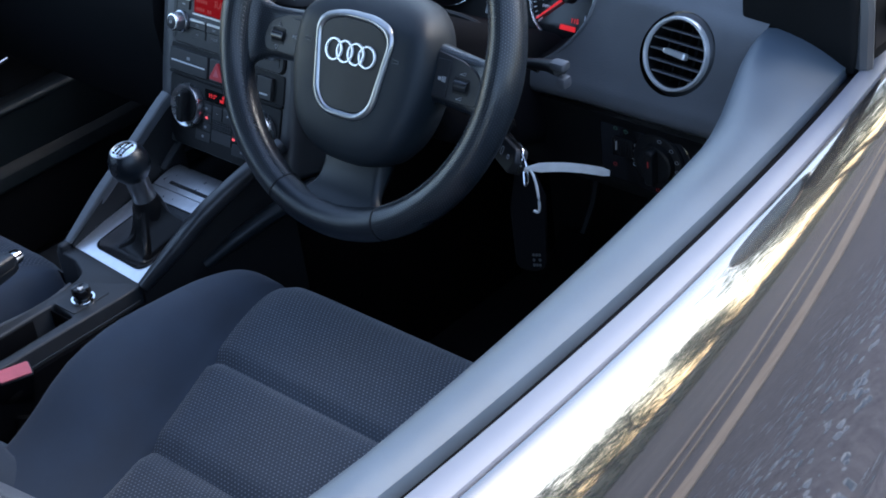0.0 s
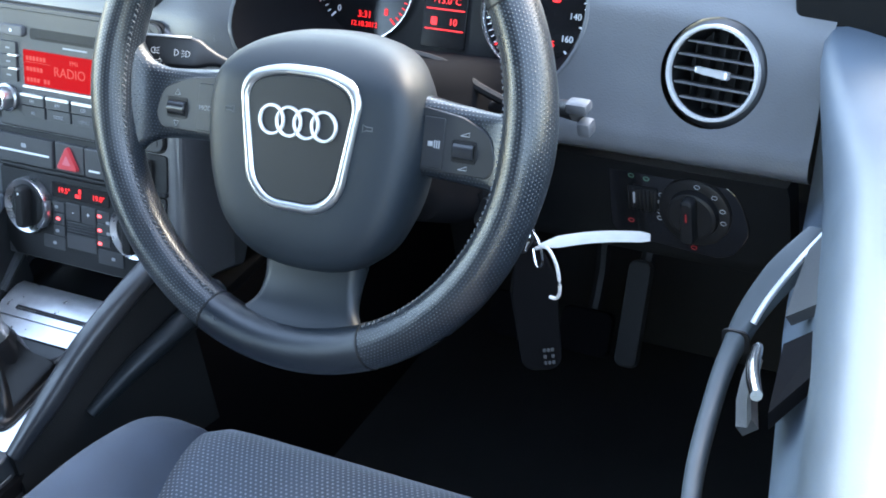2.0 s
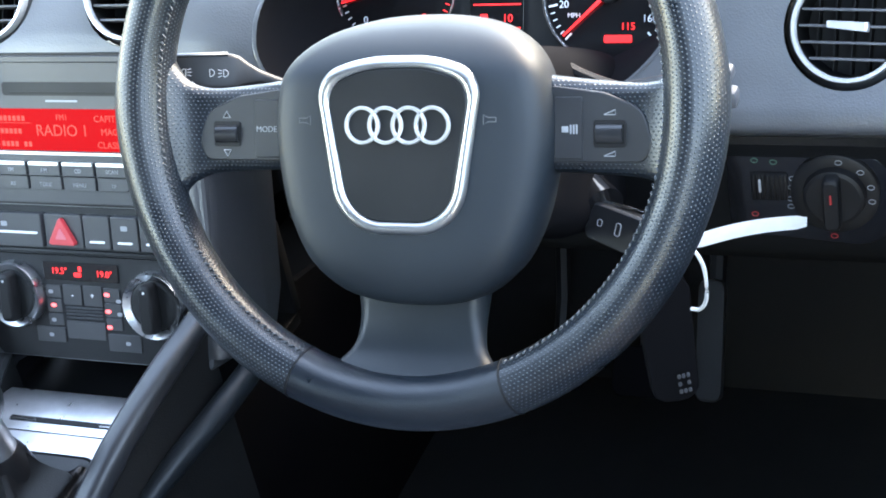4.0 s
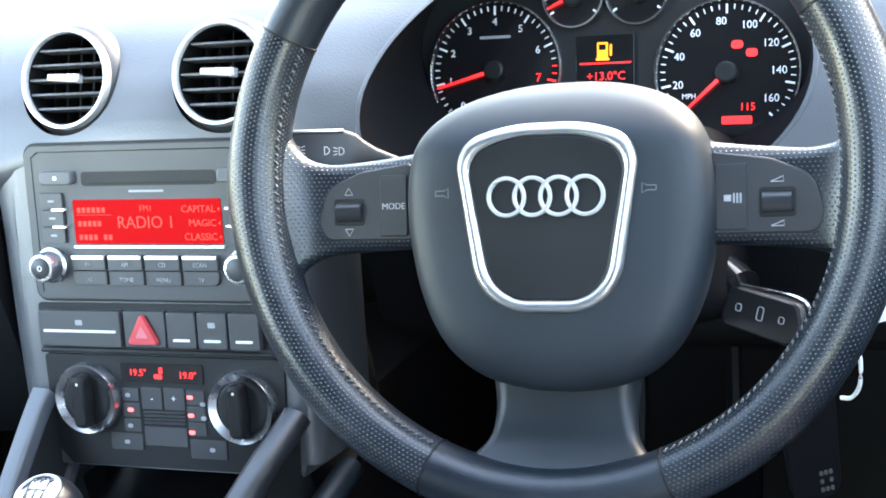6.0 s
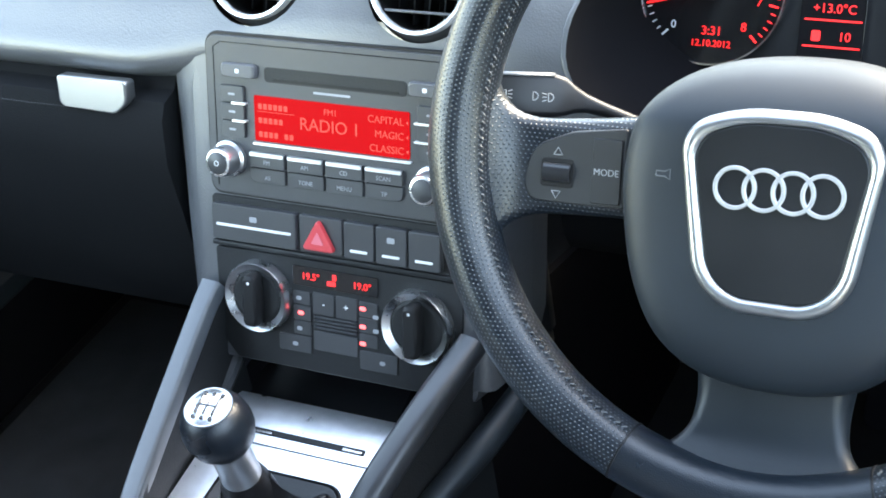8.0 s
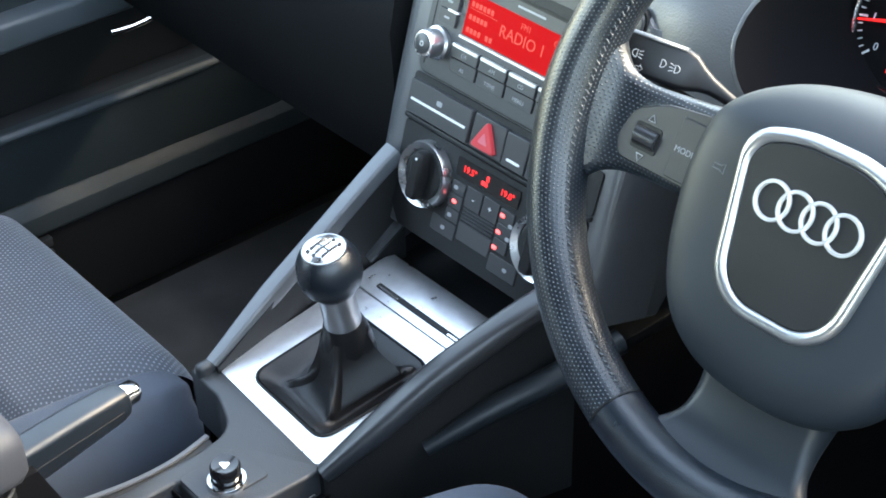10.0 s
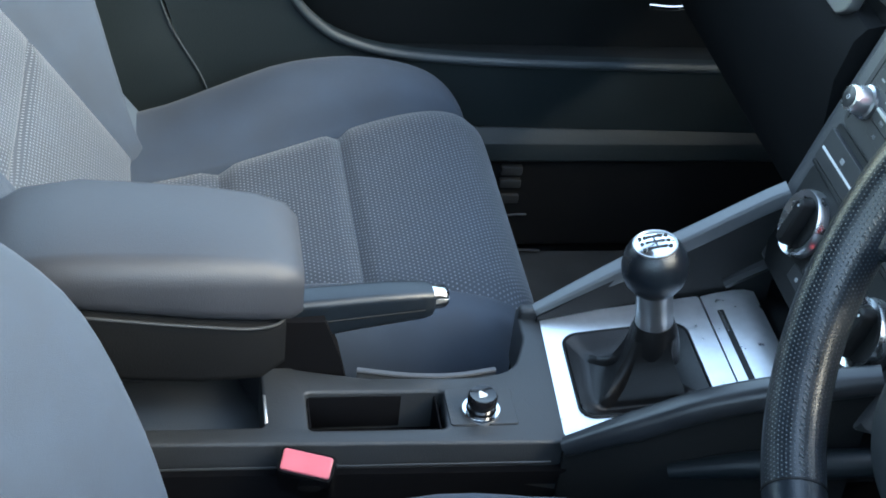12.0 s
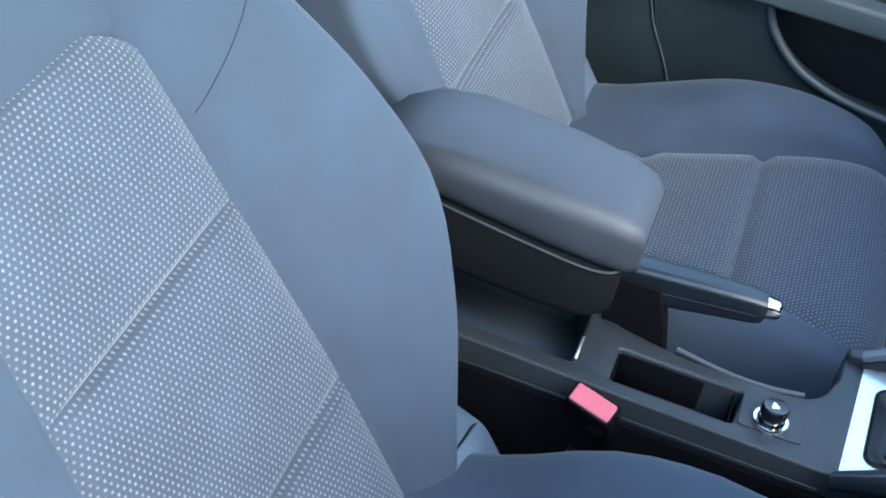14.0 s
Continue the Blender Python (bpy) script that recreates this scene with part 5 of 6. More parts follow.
# ---- console rails ----
for name, pts, rad, lab in (("console_rail", [(-0.0835, -0.0985, 0.496), (-0.0860, -0.038, 0.532), (-0.0860, 0.022, 0.568), (-0.0835, 0.070, 0.600), (-0.0820, 0.090, 0.612)], [0.006, 0.0085, 0.0085, 0.0085, 0.009], "slim grey rail rising from console to dash"), ("console_rail", [(0.0690, -0.106, 0.492), (0.0850, -0.065, 0.524), (0.1010, -0.02, 0.558), (0.1180, 0.035, 0.586), (0.1310, 0.085, 0.604)], [0.008, 0.0120, 0.0125, 0.0120, 0.0110], "padded dark glossy rail rising from console to dash")):
    rail = thing(name, Matrix.Translation(pts[0]), lab, "rail", "console rails")
    path = spline(pts, 28)
    rows = []
    for i, p in enumerate(path):
        d = (path[min(i + 1, 27)] - path[max(i - 1, 0)]).normalized()
        side = d.cross(Vector((0, 0, 1))).normalized()
        top = side.cross(d)
        k = i / 27 * (len(rad) - 1)
        a = min(int(k), len(rad) - 2)
        r = rad[a] * (1 - k + a) + rad[a + 1] * (k - a)
        rows.append([p + side * q.x * r + top * q.y * r for q in corner_loop([(-1.0, -0.8), (1.0, -0.8), (0.92, 0.8), (-0.92, 0.8)], 0.34 if pts[0][0] < 0 else 0.70, 6)])
    part("bar", loft(rows), RAIL if pts[0][0] < 0 else RAILDARK, rail)
    low = spline(pts, 16)
    dx = 0.004 if pts[0][0] < 0 else -0.005
    rows = [[p + Vector((dx + 0.004, 0, 0)), p + Vector((dx - 0.004, 0, 0)), Vector((p.x + dx - 0.004, p.y, 0.40)), Vector((p.x + dx + 0.004, p.y, 0.40))] for p in low]
    part("side_panel", loft(rows), LOWER, rail, "dark plastic panel")
part_lower = thing("console_lower_rail", Matrix.Translation((0.13, 0.0, 0.5)), "grey lower trim bar in the driver's footwell", "rail")
part("bar", tube([(0.098, -0.035, 0.492), (0.118, 0.01, 0.515), (0.140, 0.06, 0.535), (0.150, 0.11, 0.545)], [0.006, 0.010, 0.011, 0.010], 12, 16), LOWSPOKE, part_lower)
cub = thing("cubby", Matrix.Translation((CX, 0.1, 0.5)), "black open cubby under the climate panel", "cubby")
part("cubby_floor", rbox(-0.09, 0.125, 0.078, 0.22, 0.500, 0.512, 0.002), BLACK, cub)
part("cubby_back", rbox(-0.09, 0.125, 0.215, 0.225, 0.512, 0.60, 0.001), BLACK, cub)
for x in (-0.078, 0.118):
    part("cubby_side", tube([(x, 0.052, 0.527), (x + 0.004 * (1 if x < 0 else -1), 0.09, 0.553), (x, 0.125, 0.575)], 0.0055, 8, 10), TRIM, cub)

# ---- handbrake ----
hb = thing("handbrake", Matrix.Translation((-0.040, -0.33, 0.50)), "black handbrake lever with a chrome release button", "handbrake")
H0, H1 = Vector((-0.040, -0.343, 0.537)), Vector((-0.0543, -0.1873, 0.5334))
hd = (H1 - H0).normalized()
hs = hd.cross(Vector((0, 0, 1))).normalized()
hu = hs.cross(hd)


def brake_ring(l, h, b, lift=0.0):
    return [H0 + hd * l + hs * p.x + hu * (p.y + lift) for p in corner_loop([(-b, -h), (b, -h), (b, h), (-b, h)], 0.0055, 4)]


part("lever", loft([brake_ring(0, 0.0195, 0.0115, -0.0125), brake_ring(0.05, 0.0178, 0.0122, -0.0075), brake_ring(0.11, 0.0148, 0.0120, -0.002), brake_ring(0.145, 0.0126, 0.0112, 0.0), brake_ring(0.152, 0.011, 0.0098), brake_ring(0.154, 0.0085, 0.008)]), LEATHER, hb, "black moulded grip")
part("seam", tube([H0 + hd * l + hs * 0.0120 + hu * (-0.012 + 0.075 * l) for l in (0.0, 0.05, 0.10, 0.145)], 0.0006, 5, 10), BLACK, hb)
part("release_button", loft([brake_ring(0.148, 0.0085, 0.0082, 0.002), brake_ring(0.162, 0.0080, 0.0078, 0.002), brake_ring(0.165, 0.006, 0.0058, 0.002)]), CHROME, hb, "chrome release button")
part("lower_cover", loft([[Vector(p) for p in ((-0.047, y0, z0), (-0.026, y0, z0), (-0.026, y1, z1), (-0.047, y1, z1))] for y0, z0, y1, z1 in ((-0.300, 0.45, -0.250, 0.45), (-0.315, 0.50, -0.262, 0.50), (-0.330, 0.535, -0.275, 0.535))]), RUBBER, hb)

# ---- armrest ----
arm = thing("armrest", Matrix.Translation((-0.02, -0.42, 0.50)), "dark vinyl centre armrest with a stitched edge", "armrest")


def arm_ring(y, z0, z1, x0, x1, r, crown=0.0):
    return [Vector((p.x, y, p.y + crown * (1 - ((p.x - (x0 + x1) / 2) / (x1 - x0) * 2) ** 2) * (p.y > (z0 + z1) / 2))) for p in corner_loop([(x0, z0), (x1, z0), (x1, z1), (x0, z1)], r, 5)]


padr = [arm_ring(-0.522, 0.600, 0.615, -0.045, 0.012, 0.007), arm_ring(-0.514, 0.597, 0.620, -0.062, 0.026, 0.012, 0.002), arm_ring(-0.49, 0.596, 0.630, -0.074, 0.036, 0.015, 0.004), arm_ring(-0.45, 0.594, 0.635, -0.077, 0.039, 0.016, 0.005), arm_ring(-0.37, 0.582, 0.631, -0.075, 0.036, 0.016, 0.005), arm_ring(-0.325, 0.576, 0.626, -0.071, 0.031, 0.015, 0.003), arm_ring(-0.305, 0.575, 0.620, -0.067, 0.027, 0.013, 0.001), arm_ring(-0.297, 0.577, 0.612, -0.060, 0.020, 0.010)]
part("pad", loft(padr), ARMREST, arm, "dark vinyl pad")
part("base", loft([arm_ring(-0.515, 0.540, 0.603, -0.064, 0.029, 0.01), arm_ring(-0.45, 0.534, 0.5955, -0.073, 0.0365, 0.010), arm_ring(-0.37, 0.527, 0.5835, -0.071, 0.0345, 0.010), arm_ring(-0.325, 0.524, 0.5765, -0.066, 0.028, 0.010), arm_ring(-0.308, 0.530, 0.576, -0.056, 0.018, 0.010)]), GLOVE, arm, "black plastic base")
part("piping", tube([(0.0330, -0.51, 0.5995), (0.0392, -0.45, 0.5955), (0.0365, -0.37, 0.5835), (0.0305, -0.327, 0.5765), (0.0180, -0.308, 0.5770), (-0.020, -0.304, 0.578), (-0.058, -0.306, 0.580)], 0.0011, 6, 36), TRIM, arm, "dark edge piping")
part("base_line", tube([(0.0345, -0.50, 0.544), (0.0320, -0.37, 0.538), (0.0245, -0.325, 0.538)], 0.0009, 5, 14), SPOKE, arm)
part("hinge_post", rbox(-0.05, 0.01, -0.52, -0.48, 0.45, 0.56, 0.004), BLACK, arm)

# ---- belt buckle ----
FB = Matrix.Translation((0.0808, -0.2953, 0.4944)) @ pose(0, 0, 0, -4, 30, -19)
buckle = thing("belt_buckle", FB, "black seat belt buckle with a red release button", "buckle")
part("housing", loft([[Vector((p.x, p.y, w)) for p in corner_loop([(-0.0105, -0.0205), (0.0105, -0.0205), (0.0105, 0.0205), (-0.0105, 0.0205)], 0.004, 4)] for w in (-0.085, -0.06, -0.004)] + [[Vector((p.x, p.y, 0.0)) for p in corner_loop([(-0.0095, -0.0195), (0.0095, -0.0195), (0.0095, 0.0195), (-0.0095, 0.0195)], 0.004, 4)]]), GLOSS, buckle, "", FB)
part("release_button", slab(rect(-0.0078, 0.0078, -0.0178, 0.0178, 0.002), -0.004, 0.0022, 0.0012), PINKRED, buckle, "faded red release button", FB)
part("stalk", tube([(0.074, -0.295, 0.43), (0.080, -0.31, 0.34), (0.09, -0.32, 0.20)], 0.012, 8, 8, 0.4), BLACK, buckle)
from mathutils.bvhtree import BVHTree

# ---- seats ----
def seat_cushion_z(y):
    """Height of the cushion's middle along its length."""
    pts = [(-0.34, -0.055), (-0.22, -0.040), (-0.10, -0.018), (0.0, 0.0), (0.06, 0.010), (0.105, 0.012), (0.135, 0.002), (0.155, -0.022), (0.163, -0.06), (0.160, -0.12)]
    return pts


def bend(points, n):
    return [(p.x, p.y) for p in spline([(a, b, 0) for a, b in points], n)]


SEAT = Matrix.Translation((0.383, -0.15, 0.499))
seat = thing("bucket_seat", SEAT, "dark blue-grey cloth car seat with woven centre panels", "car seat", "front seats")
CUSH = bend(seat_cushion_z(0), 136)


def outer_width(y):
    return 0.127 + 0.028 * max(0.0, min(1.0, (y + 0.25) / 0.38))


def half_width(y):
    """Half width of the woven panel: waisted towards the back, flared at the front."""
    s = max(0.0, min(1.0, (y + 0.20) / 0.34))
    return 0.099 + 0.068 * s * s * (3 - 2 * s)


def panel_rows(i0, i1, dip0, dip1):
    rows = []
    for i in range(i0, i1 + 1):
        y, z = CUSH[i]
        h = half_width(y)
        s = (i - i0) / (i1 - i0)
        puff = 0.0038 * math.sin(math.pi * s) ** 0.5 if i1 > i0 else 0
        drop = -0.0080 * (dip0 * math.exp(-((i - i0) / 1.5) ** 2) + dip1 * math.exp(-((i1 - i) / 1.5) ** 2))
        row = []
        for k in range(17):
            u = -1 + 2 * k / 16
            row.append(Vector((u * h, y, z + drop + (puff - 0.003) * (1 - u**8) - 0.010 * abs(u) ** 14)))
        rows.append(row)
    return rows


cuts = [0, 11, 27, 45, 135]
for a, b in zip(cuts, cuts[1:]):
    rows = panel_rows(a, b, a > 0, b < 135)
    run = [0.0]
    for r0, r1 in zip(rows, rows[1:]):
        run.append(run[-1] + (r1[8] - r0[8]).length)
    part("cushion_panel", loft(rows, closed=False, uv=lambda i, k: (rows[i][k % 17].x + 1, run[i] + 0.2 * a)), WEAVE, seat, "woven dotted cloth panel", SEAT)


def side_bolster(sgn, stuffed):
    """A cushion bolster; stuffed: how square its shoulder is towards the back."""
    secs = []
    for i in range(0, 46, 3):
        y, z = CUSH[3 * i]
        h = half_width(y)
        s = i / 45
        swell = max(0.0, min(1.0, (y + 0.20) / 0.33))
        over = outer_width(y) - h
        lift = 0.002 + 0.040 * math.sin(math.pi * swell) ** 1.1 + 0.012 * max(0.0, 1 - 1.6 * swell)
        full = stuffed * max(-0.7, min(1.0, (0.02 - y) / 0.09))
        lift += 0.016 * stuffed * math.exp(-((y + 0.14) / 0.08) ** 2)
        back = -0.030 * max(0.0, (s - 0.55) / 0.45)
        yy = y + back
        pts = [(h - 0.004, -0.016), (h + 0.004, -0.002), (h + 0.016, 0.5 * lift), (h + 0.036, 0.92 * lift), (h + 0.060, lift), (h + 0.082, (0.80 + 0.18 * full) * lift), (h + 0.098 + 0.002 * full, (0.35 + 0.37 * full) * lift - 0.012 + 0.008 * full), (h + 0.103 + 0.003 * full, -0.055 + 0.025 * full), (h + 0.098, -0.12), (h + 0.09, -0.19), (h - 0.01, -0.19), (h - 0.01, -0.06)]
        pts = [(x + over * max(0.0, min(1.0, (x - h) / 0.06)), dz) for x, dz in pts]
        floor_z = -0.20
        trim = 1.0 if y < -0.06 else math.sqrt(max(0.03, 1 - ((y + 0.06) / 0.215) ** 2))
        secs.append([Vector((sgn * (h + (x - h) * (trim if dz > -0.05 and x > h else 0.5 + 0.5 * trim if x > h else 1.0)), yy, max(z + dz, floor_z))) for x, dz in pts])
    dense = [[spline([s_[k] for s_ in secs], 40)[i] for k in range(len(secs[0]))] for i in range(40)]
    dense = [spline(r, 36, closed=True) for r in dense]
    return loft(dense)


for sgn in (-1, 1):
    part("side_bolster", side_bolster(sgn, 0.0), CLOTH, seat, "plain blue-grey cloth bolster", SEAT)
part("base", rbox(-0.20, 0.20, -0.36, 0.10, -0.26, -0.08, 0.02), BLACK, seat, "black seat base", SEAT)
for sgn in (-1, 1):
    part("seat_rail", rbox(sgn * 0.17 - 0.02, sgn * 0.17 + 0.02, -0.38, 0.12, -0.36, -0.25, 0.006), BLACK, seat, "", SEAT)
    part("base_trim", loft([[Vector((sgn * x, y, z)) for y, z in ((-0.40, -0.20), (-0.40, -0.10), (-0.30, -0.09), (0.05, -0.15), (0.10, -0.19))] for x in (0.225, 0.24)]), LOWER, seat, "", SEAT)
    shape = corner_loop([(-0.305, -0.11), (-0.285, 0.008), (-0.252, 0.032), (-0.212, 0.016), (-0.165, -0.048), (-0.160, -0.11)], [0.01, 0.03, 0.02, 0.03, 0.02, 0.01], 5)
    mid_ = Vector((-0.235, -0.05))
    cover = part("hinge_cover", loft([[Vector((sgn * x, mid_.x + (p.x - mid_.x) * k, mid_.y + (p.y - mid_.y) * k)) for p in shape] for x, k in ((0.160, 0.97), (0.164, 1.0), (0.216, 1.0), (0.222, 0.975), (0.224, 0.93))]), DOORTOP, seat, "pale grey plastic hinge cover", SEAT)
    part("cover_joint", tube([Vector((sgn * x, y, z)) for x, y, z in ((0.160, -0.226, 0.0228), (0.190, -0.222, 0.0205), (0.214, -0.219, 0.0185), (0.224, -0.216, 0.004), (0.2245, -0.225, -0.03))], 0.0011, 5, 16), LOWER, cover, "", SEAT)


LEAN = 35.0
FBK = Matrix.Translation((0.387, -0.452, 0.598)) @ Matrix(((1, 0, 0, 0), (0, -math.sin(radians(LEAN)), math.cos(radians(LEAN)), 0), (0, math.cos(radians(LEAN)), math.sin(radians(LEAN)), 0), (0, 0, 0, 1)))

PUSH = Matrix.Translation((0.99, -0.28, 1.287)) @ Matrix.Scale(1.062, 4) @ Matrix.Translation((-0.99, 0.28, -1.287))
FBK = PUSH @ FBK


def back_half(v):
    """Half width of the backrest's woven panel."""
    pts = [(-0.16, 0.128), (0.0, 0.124), (0.147, 0.112), (0.25, 0.105), (0.32, 0.10)]
    for (a, p), (b, q) in zip(pts, pts[1:]):
        if v <= b:
            return p + (q - p) * max(0, (v - a)) / (b - a)
    return pts[-1][1]


def back_w(v):
    """How far the backrest's middle stands forward of its plane: a slight lumbar curve."""
    return 0.006 * math.cos((v - 0.02) / 0.2) - 0.10 * max(0, v - 0.26) ** 1.5


levels = [-0.165, 0.0, 0.147, 0.285]
for a, b in zip(levels, levels[1:]):
    rows = []
    n = 48
    for i in range(n + 1):
        s = i / n
        v = a + (b - a) * s
        h = back_half(v)
        if b > 0.28 and s > 0.72:
            h *= math.sqrt(max(0.02, 1 - ((s - 0.72) / 0.285) ** 2 * 0.72))
        puff = 0.0055 * math.sin(math.pi * s) ** 0.5 - 0.006 * (math.exp(-(s / 0.03) ** 2) + math.exp(-((1 - s) / 0.03) ** 2))
        rows.append([Vector((-h + 2 * h * k / 16, v + (0.004 * (k / 8 - 1) ** 2 if b < 0.28 else 0), back_w(v) + puff * (1 - abs(k / 8 - 1) ** 8) - 0.002 * abs(k / 8 - 1) ** 14)) for k in range(17)])
    part("back_panel", loft(rows, closed=False, uv=lambda i, k: (rows[i][k % 17].x + 1, rows[i][k % 17].y + 1)), WEAVE, seat, "woven dotted cloth panel", FBK)
for sgn in (-1, 1):
    secs = []
    for v, crest, wide, outw in ((-0.20, 0.004, 0.140, -0.03), (-0.15, 0.012, 0.154, -0.02), (-0.08, 0.034, 0.180, -0.012), (0.0, 0.060, 0.214, -0.01), (0.08, 0.072, 0.245, -0.01), (0.16, 0.064, 0.240, -0.015), (0.23, 0.046, 0.226, -0.02), (0.30, 0.028, 0.210, -0.03), (0.37, 0.012, 0.190, -0.04)):
        h = back_half(v)
        crest *= 1.0 if sgn < 0 else 0.15
        wide -= 0.0 if sgn < 0 else 0.015
        span = wide - h
        pts = [(h - 0.012, -0.020), (h + 0.001, 0.001), (h + 0.15 * span, 0.30 * crest), (h + 0.44 * span, 0.74 * crest), (h + 0.69 * span, 0.98 * crest), (h + 0.84 * span, 0.88 * crest), (h + 0.97 * span, 0.42 * crest), (wide, outw), (wide - 0.004, outw - 0.06), (wide - 0.03, outw - 0.09), (h - 0.02, -0.09)]
        secs.append([Vector((sgn * x, v, w + back_w(v))) for x, w in pts])
    dense = [[spline([s_[k] for s_ in secs], 36)[i] for k in range(len(secs[0]))] for i in range(36)]
    dense = [spline(r, 36, closed=True) for r in dense]
    skin = loft(dense)
    skin.faces.ensure_lookup_table()
    tree_ = BVHTree.FromBMesh(skin)
    line = []
    for k in range(14):
        f = k / 13
        hit = tree_.ray_cast(Vector((sgn * (0.112 + 0.082 * f), 0.206 + 0.050 * f + 0.010 * f * f, 0.3)), Vector((0, 0, -1)))
        if hit[0] is not None:
            line.append(hit[0] + Vector((0, 0, 0.0002)))
    if len(line) > 3:
        part("shoulder_seam", tube(line, 0.0003, 5), LOWER, seat, "", FBK)
    part("back_bolster", skin, CLOTH, seat, "plain blue-grey cloth bolster", FBK)
secs = []
for v, wide, w1, w0 in ((0.262, 0.115, -0.010, -0.09), (0.292, 0.150, 0.0015, -0.09), (0.33, 0.182, 0.003, -0.09), (0.37, 0.180, -0.002, -0.09), (0.42, 0.165, -0.014, -0.085), (0.46, 0.140, -0.032, -0.08), (0.475, 0.115, -0.05, -0.07)):
    secs.append([Vector((p.x, v, p.y)) for p in corner_loop([(-wide, w0), (wide, w0), (wide, w1), (-wide, w1)], 0.03 if v > 0.3 else 0.015, 6)])
dense = [[spline([s_[k] for s_ in secs], 24)[i] for k in range(len(secs[0]))] for i in range(24)]
part("shoulder", loft(dense), CLOTH, seat, "plain blue-grey cloth shoulder section", FBK)
part("back_shell", loft([[Vector((p.x, v, p.y)) for p in corner_loop([(-h, -0.11), (h, -0.11), (h, -0.05), (-h, -0.05)], 0.02, 4)] for v, h in ((-0.19, 0.19), (0.0, 0.225), (0.2, 0.215), (0.40, 0.16), (0.46, 0.12))]), LOWER, seat, "", FBK)
passenger = copy_thing(seat, Matrix.Translation((-0.350, -0.215, 0.420)))
upright = SEAT.inverted() @ PUSH.inverted() @ SEAT
for ob in passenger.children:
    if ob.name.startswith(("back_", "shoulder")):
        ob.matrix_basis = upright
    if ob.name.startswith("hinge_cover"):
        ob.matrix_basis = Matrix.Translation((0.004, -0.011, -0.018))
# the driver's inner bolster is fuller and its hinge cover sits lower
for ob in list(seat.children):
    if ob.name == "side_bolster":
        bpy.data.objects.remove(ob)
        part("side_bolster", side_bolster(-1, 1.0), CLOTH, seat, "plain blue-grey cloth bolster", SEAT)
    elif ob.name == "hinge_cover":
        ob.matrix_basis = Matrix.Translation((-0.036, -0.004, -0.037))
PLACE[passenger.name] = Matrix.Translation((-0.350, -0.215, 0.420))
for ob in list(passenger.children):
    if ob.name.startswith("side_bolster") and sum(v.co.x for v in ob.data.vertices) < 0:
        bpy.data.objects.remove(ob)
        part("side_bolster", side_bolster(-1, -0.55), CLOTH, passenger, "plain blue-grey cloth bolster", PLACE[passenger.name])
tagged(passenger, "dark blue-grey cloth passenger seat set lower beside the armrest")

# ---- driver's door ----
ddoor = thing("driver_door", Matrix.Translation((0.78, -0.2, 0.30)), "grey trimmed driver's door with dark painted outer skin", "car door")


def belt(y):
    """Where the window seal runs: the open door swings outwards and its belt line rises to the rear."""
    u = (y + 0.15) / 0.45
    return 0.861 - 0.0975 * u - 0.0095 * u * u, 0.843 - 0.0845 * u + 0.0085 * u * u


def along(profile, ys):
    """A profile of (x, z) drawn along the slightly open door."""
    out = []
    for y in ys:
        slim = 1.0 - 0.42 * max(0.0, min(1.0, (0.05 - y) / 0.55))
        s = max(0.0, min(1.0, (y - 0.02) / 0.22))
        s = s * s * (3 - 2 * s)
        bx, bz = belt(y)
        row = []
        for x, z in profile:
            x = 0.812 + (x - 0.812) * (slim if x < 0.812 else 1.0)
            k = s * max(0.0, min(1.0, (z - 0.70) / 0.07)) * max(0.0, min(1.0, (0.80 - x) / 0.045))
            row.append(Vector((x - 0.812 + bx - 0.030 * k, y, z - 0.774 + bz + 0.08 * (y + 0.05) * k)))
        out.append(row)
    return out


YS = np.linspace(-0.95, 0.395, 34)
inner_prof = [(p.x, p.y) for p in spline([(0.7060, 0.660, 0), (0.7120, 0.671, 0), (0.7210, 0.683, 0), (0.7275, 0.696, 0), (0.7305, 0.712, 0), (0.733, 0.733, 0), (0.742, 0.762, 0), (0.757, 0.780, 0), (0.776, 0.7855, 0), (0.792, 0.784, 0), (0.806, 0.7785, 0)], 26)]
part("top_trim", loft([r + [r[-1] - Vector((0, 0, 0.07)), r[0] + Vector((0.02, 0, 0))] for r in along(inner_prof, YS)]), DOORTOP, ddoor, "pale grey grained door top")
low_prof = [(0.735, 0.18), (0.730, 0.30), (0.728, 0.50), (0.729, 0.68), (0.732, 0.6895), (0.76, 0.6895), (0.76, 0.18)]
part("lower_card", loft(along(low_prof, YS)), LOWER, ddoor, "black lower door card")
seal_prof = [(0.8070, 0.750), (0.8070, 0.7675), (0.8100, 0.7695), (0.8155, 0.7680), (0.8175, 0.750)]
part("window_seal", loft(along(seal_prof, YS)), RUBBER, ddoor, "black rubber window seal")
strip_prof = [(0.8178, 0.755), (0.8178, 0.7745), (0.8195, 0.7775), (0.8260, 0.7785), (0.8330, 0.7765), (0.8365, 0.7735), (0.8372, 0.7690), (0.8372, 0.755)]
part("belt_strip", loft(along(strip_prof, YS)), BELT, ddoor, "pale satin belt strip below the window")
